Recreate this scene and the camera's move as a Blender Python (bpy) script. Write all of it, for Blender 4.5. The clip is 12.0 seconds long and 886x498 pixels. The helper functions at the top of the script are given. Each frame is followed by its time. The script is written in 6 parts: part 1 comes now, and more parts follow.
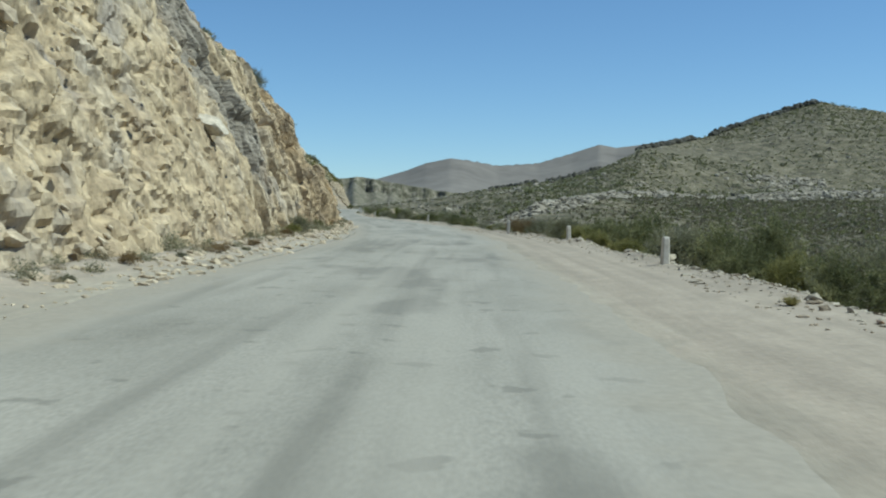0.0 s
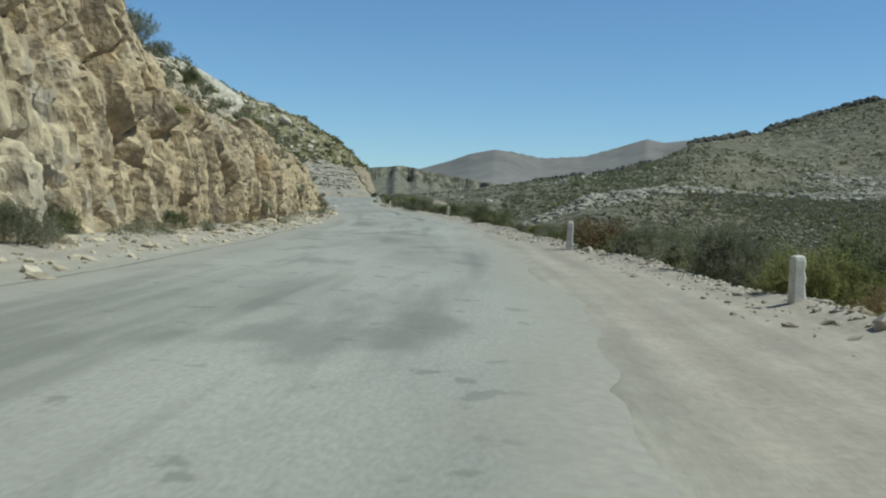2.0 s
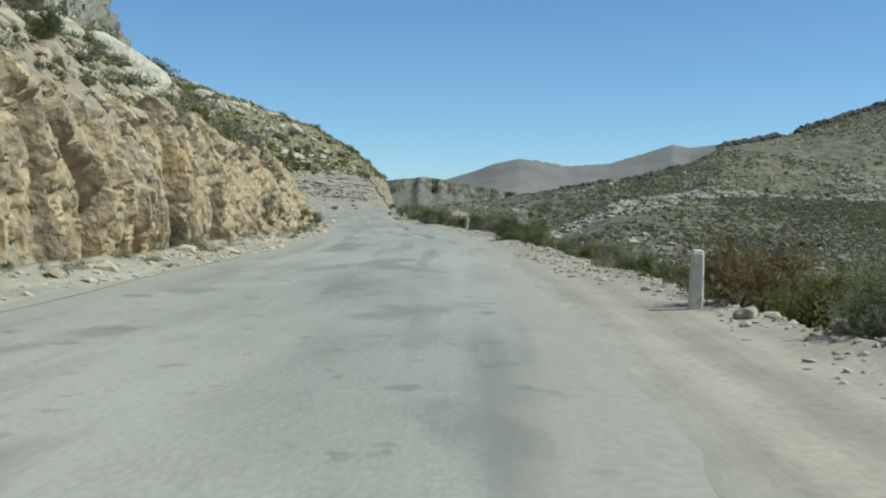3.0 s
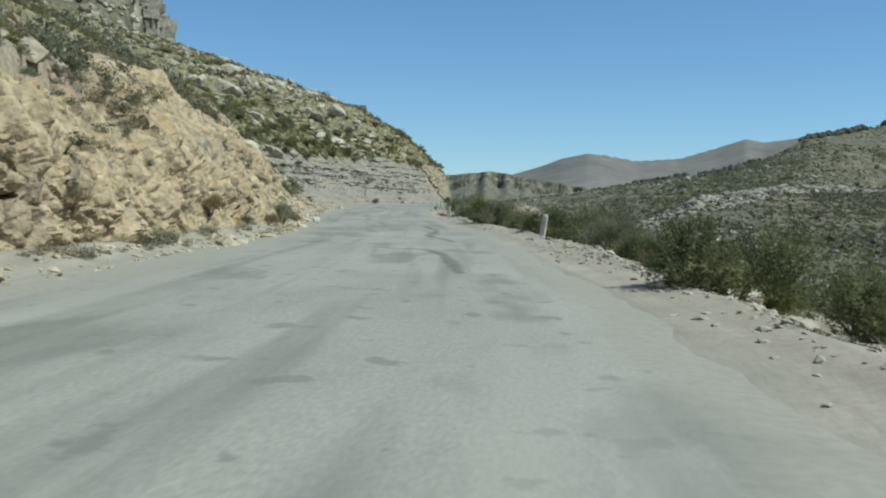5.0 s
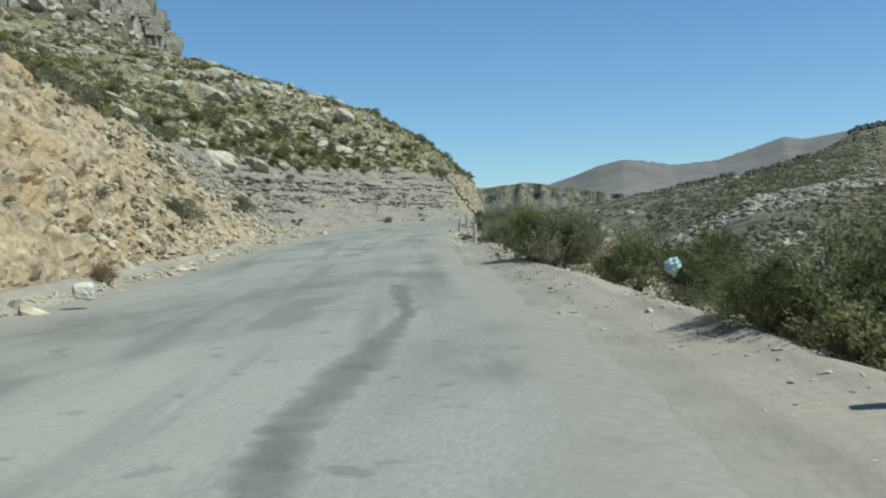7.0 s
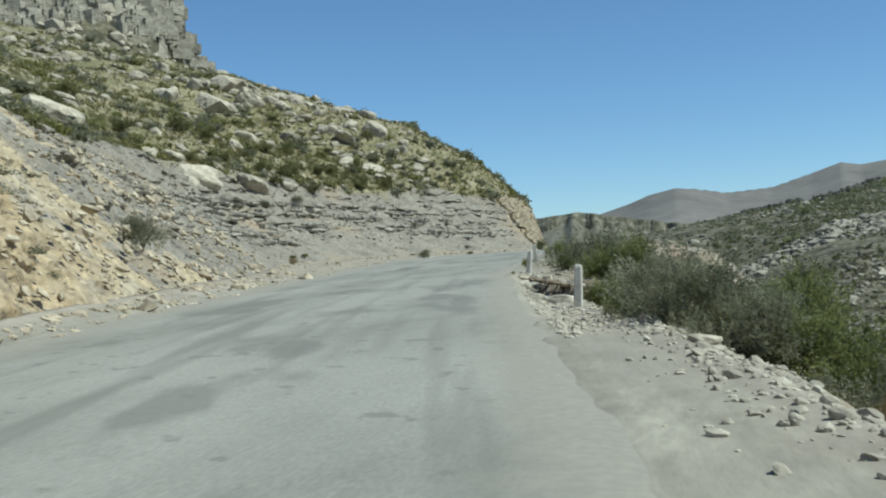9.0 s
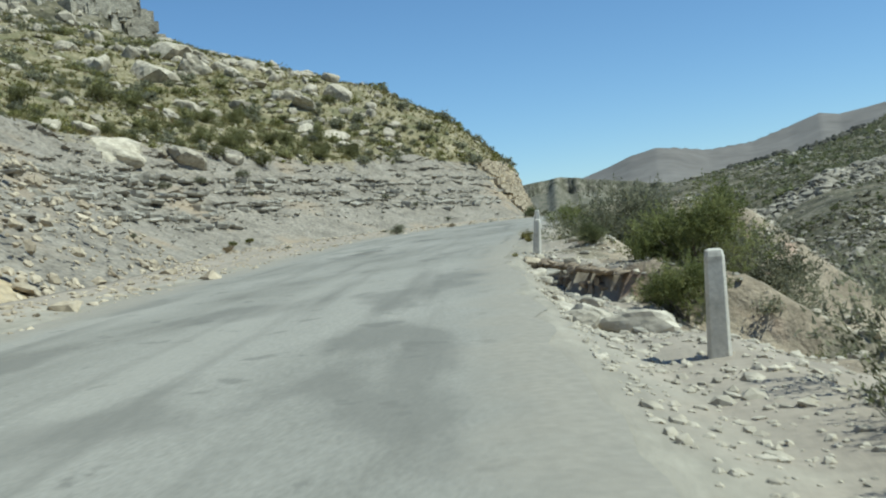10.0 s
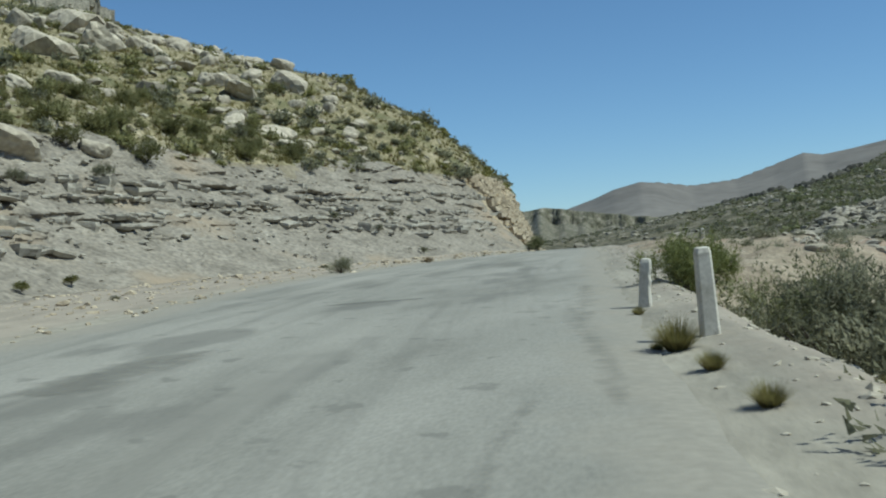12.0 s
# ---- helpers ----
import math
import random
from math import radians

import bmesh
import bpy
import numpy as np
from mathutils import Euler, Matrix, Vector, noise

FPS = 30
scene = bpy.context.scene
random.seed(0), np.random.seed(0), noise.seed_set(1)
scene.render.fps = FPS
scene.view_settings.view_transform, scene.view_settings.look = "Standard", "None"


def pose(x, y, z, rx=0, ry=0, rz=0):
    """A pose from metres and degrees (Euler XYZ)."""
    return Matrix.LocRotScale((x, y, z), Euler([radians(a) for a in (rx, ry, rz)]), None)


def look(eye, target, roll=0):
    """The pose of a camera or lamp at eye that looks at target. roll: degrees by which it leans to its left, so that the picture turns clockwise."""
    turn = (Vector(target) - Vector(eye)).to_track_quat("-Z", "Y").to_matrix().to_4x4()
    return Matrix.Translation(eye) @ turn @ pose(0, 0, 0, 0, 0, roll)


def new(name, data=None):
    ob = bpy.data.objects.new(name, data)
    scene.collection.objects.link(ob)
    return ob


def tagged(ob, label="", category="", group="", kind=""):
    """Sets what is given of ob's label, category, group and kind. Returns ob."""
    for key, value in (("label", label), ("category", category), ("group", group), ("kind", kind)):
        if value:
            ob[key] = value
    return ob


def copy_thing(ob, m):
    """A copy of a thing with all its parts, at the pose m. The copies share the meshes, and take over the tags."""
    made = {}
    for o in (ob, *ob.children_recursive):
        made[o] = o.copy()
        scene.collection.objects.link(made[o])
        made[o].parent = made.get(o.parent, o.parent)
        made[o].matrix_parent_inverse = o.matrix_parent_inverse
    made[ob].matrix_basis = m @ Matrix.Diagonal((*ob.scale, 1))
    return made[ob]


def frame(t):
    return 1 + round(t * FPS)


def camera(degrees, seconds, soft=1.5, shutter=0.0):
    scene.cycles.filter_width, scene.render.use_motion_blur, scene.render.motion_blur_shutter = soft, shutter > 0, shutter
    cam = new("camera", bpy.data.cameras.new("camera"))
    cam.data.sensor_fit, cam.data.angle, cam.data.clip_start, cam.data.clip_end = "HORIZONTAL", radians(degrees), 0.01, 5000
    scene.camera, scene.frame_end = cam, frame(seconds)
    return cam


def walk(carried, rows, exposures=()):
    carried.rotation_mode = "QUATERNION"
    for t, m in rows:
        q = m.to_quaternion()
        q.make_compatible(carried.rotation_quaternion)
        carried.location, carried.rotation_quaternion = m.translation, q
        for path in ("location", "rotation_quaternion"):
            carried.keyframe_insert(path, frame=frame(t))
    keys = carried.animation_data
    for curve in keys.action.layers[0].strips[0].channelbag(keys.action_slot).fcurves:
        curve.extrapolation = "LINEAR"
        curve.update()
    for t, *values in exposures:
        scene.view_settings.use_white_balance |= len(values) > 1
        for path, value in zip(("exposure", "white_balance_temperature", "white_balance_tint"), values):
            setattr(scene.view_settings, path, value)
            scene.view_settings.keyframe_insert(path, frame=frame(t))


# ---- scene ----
cam = camera(45.78, 12.0, soft=2.1, shutter=0.06)
# seconds, eye x y z, yaw to the left, pitch up, roll
PATH = [
    (0.0, 0.000, 0.000, 1.400, -0.01, -1.16, 0.80),
    (0.5, 0.470, 8.637, 1.533, -0.10, -0.26, 2.54),
    (1.0, 0.941, 17.260, 1.620, 1.01, -1.04, 3.53),
    (1.5, 1.321, 25.857, 1.721, 1.59, -2.26, 2.40),
    (2.0, 1.544, 34.415, 1.905, 2.28, -1.70, 2.27),
    (2.5, 1.612, 42.879, 2.072, 2.16, -1.68, 1.34),
    (3.0, 1.391, 51.437, 2.216, 3.74, -1.15, 1.00),
    (3.2, 1.282, 54.881, 2.268, 4.68, -0.31, 1.26),
    (4.8, -0.262, 83.160, 2.517, 7.32, -2.23, 0.45),
    (5.0, -0.502, 86.663, 2.596, 7.35, -1.47, 1.25),
    (5.5, -1.231, 95.345, 2.841, 7.49, 0.32, 1.09),
    (6.0, -2.089, 103.739, 2.974, 8.17, -0.70, 0.26),
    (6.5, -2.925, 111.828, 3.160, 8.25, -1.01, 0.35),
    (6.7, -3.302, 115.024, 3.234, 8.41, -0.82, -0.61),
    (8.3, -7.324, 139.242, 3.657, 11.26, -0.46, -2.73),
    (8.5, -7.854, 142.245, 3.740, 11.59, -0.36, -1.96),
    (9.0, -9.269, 149.740, 3.922, 12.10, 1.20, -2.30),
    (9.3, -10.030, 154.280, 3.980, 12.00, -0.62, 0.32),
    (9.5, -10.531, 157.299, 4.012, 11.91, -2.53, 1.74),
    (10.0, -11.919, 164.854, 4.244, 11.34, -0.35, -5.57),
    (10.5, -13.400, 172.315, 4.521, 10.54, 1.01, -2.56),
    (11.0, -14.874, 179.729, 4.788, 11.10, 1.71, -4.58),
    (11.5, -16.122, 187.057, 4.966, 11.08, 1.43, -4.78),
    (12.0, -17.155, 194.214, 5.124, 10.18, 1.06, -3.70),
]


def aimed(x, y, z, yaw, pitch, roll):
    a, b = radians(yaw), radians(pitch)
    eye = Vector((x, y, z))
    return look(eye, eye + Vector((-math.sin(a) * math.cos(b), math.cos(a) * math.cos(b), math.sin(b))), roll)


walk(cam, [(t, aimed(*row)) for t, *row in PATH], exposures=[(t, stops, 5490, -4) for t, stops in ((0.0, 0.2), (1.0, 0.17), (2.0, 0.08), (3.0, 0.26), (5.0, 0.18), (6.5, 0.2), (8.5, 0.22), (9.0, 0.22), (9.5, 0.04), (10.0, 0.3), (10.5, 0.2), (11.0, 0.15), (12.0, 0.05))])

# ---- world and sun ----
SUN_EL, SUN_AZ = 55.0, 95.0  # azimuth from +y, clockwise
world = bpy.data.worlds.new("world")
scene.world = world
world.use_nodes = True
wn = world.node_tree
sky = wn.nodes.new("ShaderNodeTexSky")
sky.sky_type, sky.sun_disc = "NISHITA", False
sky.sun_elevation, sky.sun_rotation = radians(SUN_EL), radians(SUN_AZ)
sky.altitude, sky.air_density, sky.dust_density, sky.ozone_density = 1200, 1.0, 0.2, 3.5
wn.links.new(sky.outputs[0], wn.nodes["Background"].inputs[0])
wn.nodes["Background"].inputs[1].default_value = 0.09
sun = new("sun", bpy.data.lights.new("sun", "SUN"))
sun.data.energy, sun.data.angle, sun.data.color = 4.5, radians(0.55), (1.0, 0.925, 0.79)
se, sa = radians(SUN_EL), radians(SUN_AZ)
sun.matrix_world = look((0, 0, 80), (-math.sin(sa) * math.cos(se) * 50, -math.cos(sa) * math.cos(se) * 50, 80 - math.sin(se) * 50))


# ---- materials ----
def mat(name, colors, scale=1.0, fine=12.0, rough=0.9, bump=0.3, bump_scale=None, stretch=(1, 1, 1), spread=(0.3, 0.7), spot=None, per_piece=0.0, depth=0.1, metal=0.0, through_light=0.0, grain=(0.72, 1.22)):
    """Stone, earth, bark and paint: colours laid over two scales of noise, with fine relief."""
    m = bpy.data.materials.new(name)
    m.use_nodes = True
    nt = m.node_tree
    n, l = nt.nodes, nt.links
    bsdf = n["Principled BSDF"]
    bsdf.inputs["Roughness"].default_value = rough
    bsdf.inputs["Metallic"].default_value = metal
    bsdf.inputs["Specular IOR Level"].default_value = 0.25
    tc = n.new("ShaderNodeTexCoord")
    mp = n.new("ShaderNodeMapping")
    mp.inputs["Scale"].default_value = stretch
    l.new(tc.outputs["Object"], mp.inputs[0])
    big = n.new("ShaderNodeTexNoise")
    big.inputs["Scale"].default_value, big.inputs["Detail"].default_value, big.inputs["Roughness"].default_value = scale, 6, 0.6
    l.new(mp.outputs[0], big.inputs["Vector"])
    ramp = n.new("ShaderNodeValToRGB")
    el = ramp.color_ramp.elements
    lo, hi = spread
    for i, c in enumerate(colors):
        p = lo + (hi - lo) * i / max(1, len(colors) - 1)
        e = el[i] if i < 2 else el.new(p)
        e.position, e.color = p, (*c, 1)
    l.new(big.outputs["Fac"], ramp.inputs[0])
    small = n.new("ShaderNodeTexNoise")
    small.inputs["Scale"].default_value, small.inputs["Detail"].default_value = fine, 5
    l.new(mp.outputs[0], small.inputs["Vector"])
    mul = n.new("ShaderNodeMapRange")
    mul.inputs["From Min"].default_value, mul.inputs["From Max"].default_value = 0.3, 0.7
    mul.inputs["To Min"].default_value, mul.inputs["To Max"].default_value = grain
    l.new(small.outputs["Fac"], mul.inputs[0])
    fac = mul.outputs[0]
    if per_piece:
        info = n.new("ShaderNodeObjectInfo")
        geo = n.new("ShaderNodeNewGeometry")
        add = n.new("ShaderNodeMath")
        add.operation = "ADD"
        l.new(info.outputs["Random"], add.inputs[0])
        l.new(geo.outputs["Random Per Island"], add.inputs[1])
        mr = n.new("ShaderNodeMapRange")
        mr.inputs["From Max"].default_value = 2.0
        mr.inputs["To Min"].default_value, mr.inputs["To Max"].default_value = 1 - per_piece, 1 + per_piece
        l.new(add.outputs[0], mr.inputs[0])
        mm = n.new("ShaderNodeMath")
        mm.operation = "MULTIPLY"
        l.new(fac, mm.inputs[0])
        l.new(mr.outputs[0], mm.inputs[1])
        fac = mm.outputs[0]
    hsv = n.new("ShaderNodeHueSaturation")
    l.new(ramp.outputs[0], hsv.inputs["Color"])
    l.new(fac, hsv.inputs["Value"])
    out = hsv.outputs[0]
    if spot:
        col, sc, lo, hi = spot
        v = n.new("ShaderNodeTexNoise")
        v.inputs["Scale"].default_value, v.inputs["Detail"].default_value = sc, 4
        l.new(mp.outputs[0], v.inputs["Vector"])
        r = n.new("ShaderNodeMapRange")
        r.inputs["From Min"].default_value, r.inputs["From Max"].default_value = lo, hi
        l.new(v.outputs["Fac"], r.inputs[0])
        mx = n.new("ShaderNodeMix")
        mx.data_type = "RGBA"
        l.new(r.outputs[0], mx.inputs["Factor"])
        l.new(out, mx.inputs["A"])
        mx.inputs["B"].default_value = (*col, 1)
        out = mx.outputs["Result"]
    l.new(out, bsdf.inputs["Base Color"])
    if through_light:
        tr = n.new("ShaderNodeBsdfTranslucent")
        l.new(out, tr.inputs["Color"])
        ms = n.new("ShaderNodeMixShader")
        ms.inputs[0].default_value = through_light
        l.new(bsdf.outputs[0], ms.inputs[1])
        l.new(tr.outputs[0], ms.inputs[2])
        l.new(ms.outputs[0], n["Material Output"].inputs["Surface"])
    if bump:
        bt = n.new("ShaderNodeTexNoise")
        bt.inputs["Scale"].default_value, bt.inputs["Detail"].default_value = bump_scale or fine, 8
        l.new(mp.outputs[0], bt.inputs["Vector"])
        bp = n.new("ShaderNodeBump")
        bp.inputs["Strength"].default_value, bp.inputs["Distance"].default_value = bump, depth
        l.new(bt.outputs["Fac"], bp.inputs["Height"])
        l.new(bp.outputs[0], bsdf.inputs["Normal"])
    return m


OCHRE = mat("ochre_sandstone", [(0.232, 0.177, 0.109), (0.332, 0.264, 0.167), (0.406, 0.329, 0.207), (0.392, 0.33, 0.23), (0.338, 0.297, 0.232)], 0.34, 3.2, 0.95, 1.0, 3.0, stretch=(1, 1, 0.7), grain=(0.6, 1.3), spread=(0.28, 0.72), spot=((0.3, 0.262, 0.208), 0.3, 0.54, 0.66), depth=0.16)
ORANGE = mat("brown_sandstone", [(0.185, 0.143, 0.095), (0.29, 0.23, 0.15), (0.385, 0.299, 0.179), (0.372, 0.298, 0.194), (0.325, 0.278, 0.211)], 0.42, 3.0, 0.95, 1.0, 4.0, grain=(0.58, 1.32), spread=(0.28, 0.72), spot=((0.37, 0.265, 0.138), 0.35, 0.57, 0.68), depth=0.14)
GREY = mat("grey_shale", [(0.178, 0.158, 0.124), (0.254, 0.226, 0.178), (0.305, 0.274, 0.219)], 0.45, 3.2, 0.95, 1.0, 3.0, stretch=(1, 1, 2.2), depth=0.15, spot=((0.3, 0.242, 0.168), 0.13, 0.56, 0.7), grain=(0.62, 1.24))
ASPHALT = mat("dusty_asphalt", [(0.185, 0.175, 0.145), (0.25, 0.238, 0.20), (0.285, 0.27, 0.228), (0.31, 0.293, 0.248)], 0.33, 25.0, 0.92, 0.14, 60.0, stretch=(1, 0.35, 1), spread=(0.3, 0.66), depth=0.008, grain=(0.87, 1.1))


def add_dust(m, color, name="dust"):
    """A second colour laid over the first, by the mesh's own amount of that name broken up by noise."""
    nt = m.node_tree
    n, l = nt.nodes, nt.links
    bsdf = n["Principled BSDF"]
    under = bsdf.inputs["Base Color"].links[0].from_socket
    at = n.new("ShaderNodeAttribute")
    at.attribute_name = name
    no = n.new("ShaderNodeTexNoise")
    no.inputs["Scale"].default_value, no.inputs["Detail"].default_value = 1.1, 6
    tc = n.new("ShaderNodeTexCoord")
    l.new(tc.outputs["Object"], no.inputs["Vector"])
    ad = n.new("ShaderNodeMath")
    l.new(at.outputs["Fac"], ad.inputs[0])
    l.new(no.outputs["Fac"], ad.inputs[1])
    mr = n.new("ShaderNodeMapRange")
    mr.inputs["From Min"].default_value, mr.inputs["From Max"].default_value = 0.75, 1.35
    l.new(ad.outputs[0], mr.inputs[0])
    mx = n.new("ShaderNodeMix")
    mx.data_type = "RGBA"
    l.new(mr.outputs[0], mx.inputs["Factor"])
    l.new(under, mx.inputs["A"])
    fine = n.new("ShaderNodeTexNoise")
    fine.inputs["Scale"].default_value, fine.inputs["Detail"].default_value = 9.0, 6
    l.new(tc.outputs["Object"], fine.inputs["Vector"])
    rp = n.new("ShaderNodeValToRGB")
    rp.color_ramp.elements[0].position, rp.color_ramp.elements[0].color = 0.3, (*[c * 0.88 for c in color], 1)
    rp.color_ramp.elements[1].position, rp.color_ramp.elements[1].color = 0.7, (*[c * 1.07 for c in color], 1)
    l.new(fine.outputs["Fac"], rp.inputs[0])
    l.new(rp.outputs[0], mx.inputs["B"])
    l.new(mx.outputs["Result"], bsdf.inputs["Base Color"])


def add_ruts(m):
    """Faint wheel ruts drawn out along the verge, by the mesh's own lane coordinates."""
    nt = m.node_tree
    n, l = nt.nodes, nt.links
    bsdf = n["Principled BSDF"]
    under = bsdf.inputs["Base Color"].links[0].from_socket
    at = n.new("ShaderNodeAttribute")
    at.attribute_name = "lane"
    for scale, size, low, high in (((1, 0.025, 1), 2.1, 0.88, 1.08), ((1, 0.6, 1), 1.2, 0.92, 1.06)):
        mp = n.new("ShaderNodeMapping")
        mp.inputs["Scale"].default_value = scale
        l.new(at.outputs["Vector"], mp.inputs[0])
        no = n.new("ShaderNodeTexNoise")
        no.inputs["Scale"].default_value, no.inputs["Detail"].default_value = size, 5
        l.new(mp.outputs[0], no.inputs["Vector"])
        mr = n.new("ShaderNodeMapRange")
        mr.inputs["From Min"].default_value, mr.inputs["From Max"].default_value = 0.36, 0.62
        mr.inputs["To Min"].default_value, mr.inputs["To Max"].default_value = low, high
        l.new(no.outputs["Fac"], mr.inputs[0])
        mx = n.new("ShaderNodeMix")
        mx.data_type, mx.blend_type = "RGBA", "MULTIPLY"
        mx.inputs["Factor"].default_value = 1.0
        l.new(under, mx.inputs["A"])
        l.new(mr.outputs[0], mx.inputs["B"])
        under = mx.outputs["Result"]
    l.new(under, bsdf.inputs["Base Color"])


def add_wear(m, streak, blot):
    """Wheel tracks, drag marks and old sealing along the lane, by the mesh's own lane coordinates."""
    nt = m.node_tree
    n, l = nt.nodes, nt.links
    bsdf = n["Principled BSDF"]
    out = bsdf.inputs["Base Color"].links[0].from_socket
    at = n.new("ShaderNodeAttribute")
    at.attribute_name = "lane"
    for scale, size, detail, lo, hi, col, amount in (((1, 0.05, 1), 1.3, 5, 0.52, 0.68, streak, 0.75), ((1, 0.35, 1), 0.42, 7, 0.56, 0.62, blot, 0.6), ((1, 0.8, 1), 1.6, 8, 0.62, 0.66, blot, 0.6), ((1, 0.03, 1), 0.9, 3, 0.55, 0.75, (0.33, 0.31, 0.26), 0.6)):
        mp = n.new("ShaderNodeMapping")
        mp.inputs["Scale"].default_value = scale
        mp.inputs["Location"].default_value = (size * 17, size * 5, 0)
        l.new(at.outputs["Vector"], mp.inputs[0])
        no = n.new("ShaderNodeTexNoise")
        no.inputs["Scale"].default_value, no.inputs["Detail"].default_value = size, detail
        l.new(mp.outputs[0], no.inputs["Vector"])
        mr = n.new("ShaderNodeMapRange")
        mr.inputs["From Min"].default_value, mr.inputs["From Max"].default_value = lo, hi
        mr.inputs["To Max"].default_value = amount
        l.new(no.outputs["Fac"], mr.inputs[0])
        mx = n.new("ShaderNodeMix")
        mx.data_type = "RGBA"
        l.new(mr.outputs[0], mx.inputs["Factor"])
        l.new(out, mx.inputs["A"])
        mx.inputs["B"].default_value = (*col, 1)
        out = mx.outputs["Result"]
    l.new(out, bsdf.inputs["Base Color"])


def fade_out(m):
    """A thin film of worn tar and painted edge shadow: it thins out towards its rim, by the mesh's own cover amount
    broken up by noise.
    """
    nt = m.node_tree
    n, l = nt.nodes, nt.links
    at = n.new("ShaderNodeAttribute")
    at.attribute_name = "cover"
    no = n.new("ShaderNodeTexNoise")
    no.inputs["Scale"].default_value, no.inputs["Detail"].default_value = 2.6, 7
    tc = n.new("ShaderNodeTexCoord")
    l.new(tc.outputs["Object"], no.inputs["Vector"])
    ad = n.new("ShaderNodeMath")
    l.new(at.outputs["Fac"], ad.inputs[0])
    l.new(no.outputs["Fac"], ad.inputs[1])
    mr = n.new("ShaderNodeMapRange")
    mr.inputs["From Min"].default_value, mr.inputs["From Max"].default_value, mr.inputs["To Max"].default_value = 0.78, 1.4, 0.45
    l.new(ad.outputs[0], mr.inputs[0])
    clear, ms = n.new("ShaderNodeBsdfTransparent"), n.new("ShaderNodeMixShader")
    l.new(mr.outputs[0], ms.inputs[0])
    l.new(clear.outputs[0], ms.inputs[1])
    l.new(n["Principled BSDF"].outputs[0], ms.inputs[2])
    l.new(ms.outputs[0], n["Material Output"].inputs["Surface"])


add_wear(ASPHALT, (0.175, 0.167, 0.14), (0.155, 0.148, 0.125))
add_dust(ASPHALT, (0.288, 0.263, 0.212))
PATCH = mat("patch_and_edge_shade", [(0.16, 0.153, 0.128), (0.2, 0.191, 0.16), (0.232, 0.222, 0.187)], 0.9, 20.0, 0.9, 0.2, 50.0, depth=0.008, grain=(0.88, 1.1))
fade_out(PATCH)
GRAVEL = mat("dusty_gravel", [(0.232, 0.209, 0.162), (0.293, 0.266, 0.208), (0.346, 0.314, 0.247)], 0.5, 7.0, 0.95, 0.5, 11.0, stretch=(1, 0.35, 1), depth=0.025, grain=(0.86, 1.12), spot=((0.268, 0.242, 0.192), 0.35, 0.5, 0.66))
add_dust(GRAVEL, (0.312, 0.27, 0.21), "stony")
add_ruts(GRAVEL)
EARTH = mat("stony_earth", [(0.135, 0.114, 0.077), (0.195, 0.167, 0.112), (0.255, 0.222, 0.155), (0.315, 0.282, 0.21)], 0.3, 3.2, 0.95, 0.9, 3.5, depth=0.2)
VELD = mat("scrub_slope", [(0.055, 0.051, 0.031), (0.092, 0.084, 0.051), (0.138, 0.123, 0.077), (0.195, 0.172, 0.122)], 0.09, 0.7, 0.95, 0.9, 0.5, depth=1.0, spot=((0.21, 0.19, 0.145), 0.25, 0.58, 0.68), spread=(0.34, 0.66), grain=(0.6, 1.35))
HAZE = mat("far_mountain", [(0.128, 0.117, 0.104), (0.158, 0.145, 0.128), (0.185, 0.17, 0.15)], 0.004, 0.02, 1.0, 0.3, 0.015, depth=8, grain=(0.88, 1.1))
# crest rock turned from the sun: its shade is put into this dark colour
CREST_ROCK = mat("shaded_crest_rock", [(0.05, 0.048, 0.038), (0.085, 0.08, 0.062), (0.13, 0.12, 0.095)], 0.05, 0.3, 0.95, 0.5, 0.4, per_piece=0.3, depth=0.5)
FAR_STONE = mat("pale_far_rock", [(0.17, 0.152, 0.116), (0.28, 0.252, 0.195), (0.42, 0.382, 0.3)], 0.1, 0.8, 0.95, 0.5, 0.8, per_piece=0.45, depth=0.3)
FARROCK = mat("far_cliff", [(0.075, 0.072, 0.046), (0.12, 0.113, 0.076), (0.168, 0.154, 0.112), (0.23, 0.21, 0.16)], 0.12, 0.5, 0.95, 0.9, 0.3, stretch=(1, 1, 0.5), depth=2, spread=(0.36, 0.64), grain=(0.55, 1.35))
SLAB = mat("pale_sandstone_slab", [(0.32, 0.285, 0.218), (0.40, 0.358, 0.278), (0.46, 0.415, 0.325)], 0.7, 5.0, 0.95, 0.5, 6.0, per_piece=0.2, depth=0.05)
HILL = mat("dry_grass_slope", [(0.125, 0.111, 0.058), (0.2, 0.175, 0.094), (0.28, 0.242, 0.142), (0.36, 0.312, 0.21)], 0.8, 4.0, 0.95, 0.9, 3.0, depth=0.2, spot=((0.15, 0.142, 0.07), 0.3, 0.5, 0.64), grain=(0.55, 1.35))
CONCRETE = mat("whitewashed_concrete", [(0.46, 0.425, 0.35), (0.58, 0.545, 0.465), (0.65, 0.615, 0.535)], 2.6, 25.0, 0.9, 0.3, 30.0, depth=0.01, grain=(0.85, 1.07), spot=((0.36, 0.325, 0.26), 5.0, 0.58, 0.68))
BOULDER = mat("weathered_boulder", [(0.28, 0.243, 0.178), (0.39, 0.345, 0.258), (0.48, 0.43, 0.325)], 0.5, 3.0, 0.95, 0.7, 4.0, per_piece=0.28, depth=0.08, spot=((0.22, 0.192, 0.146), 0.5, 0.56, 0.7))
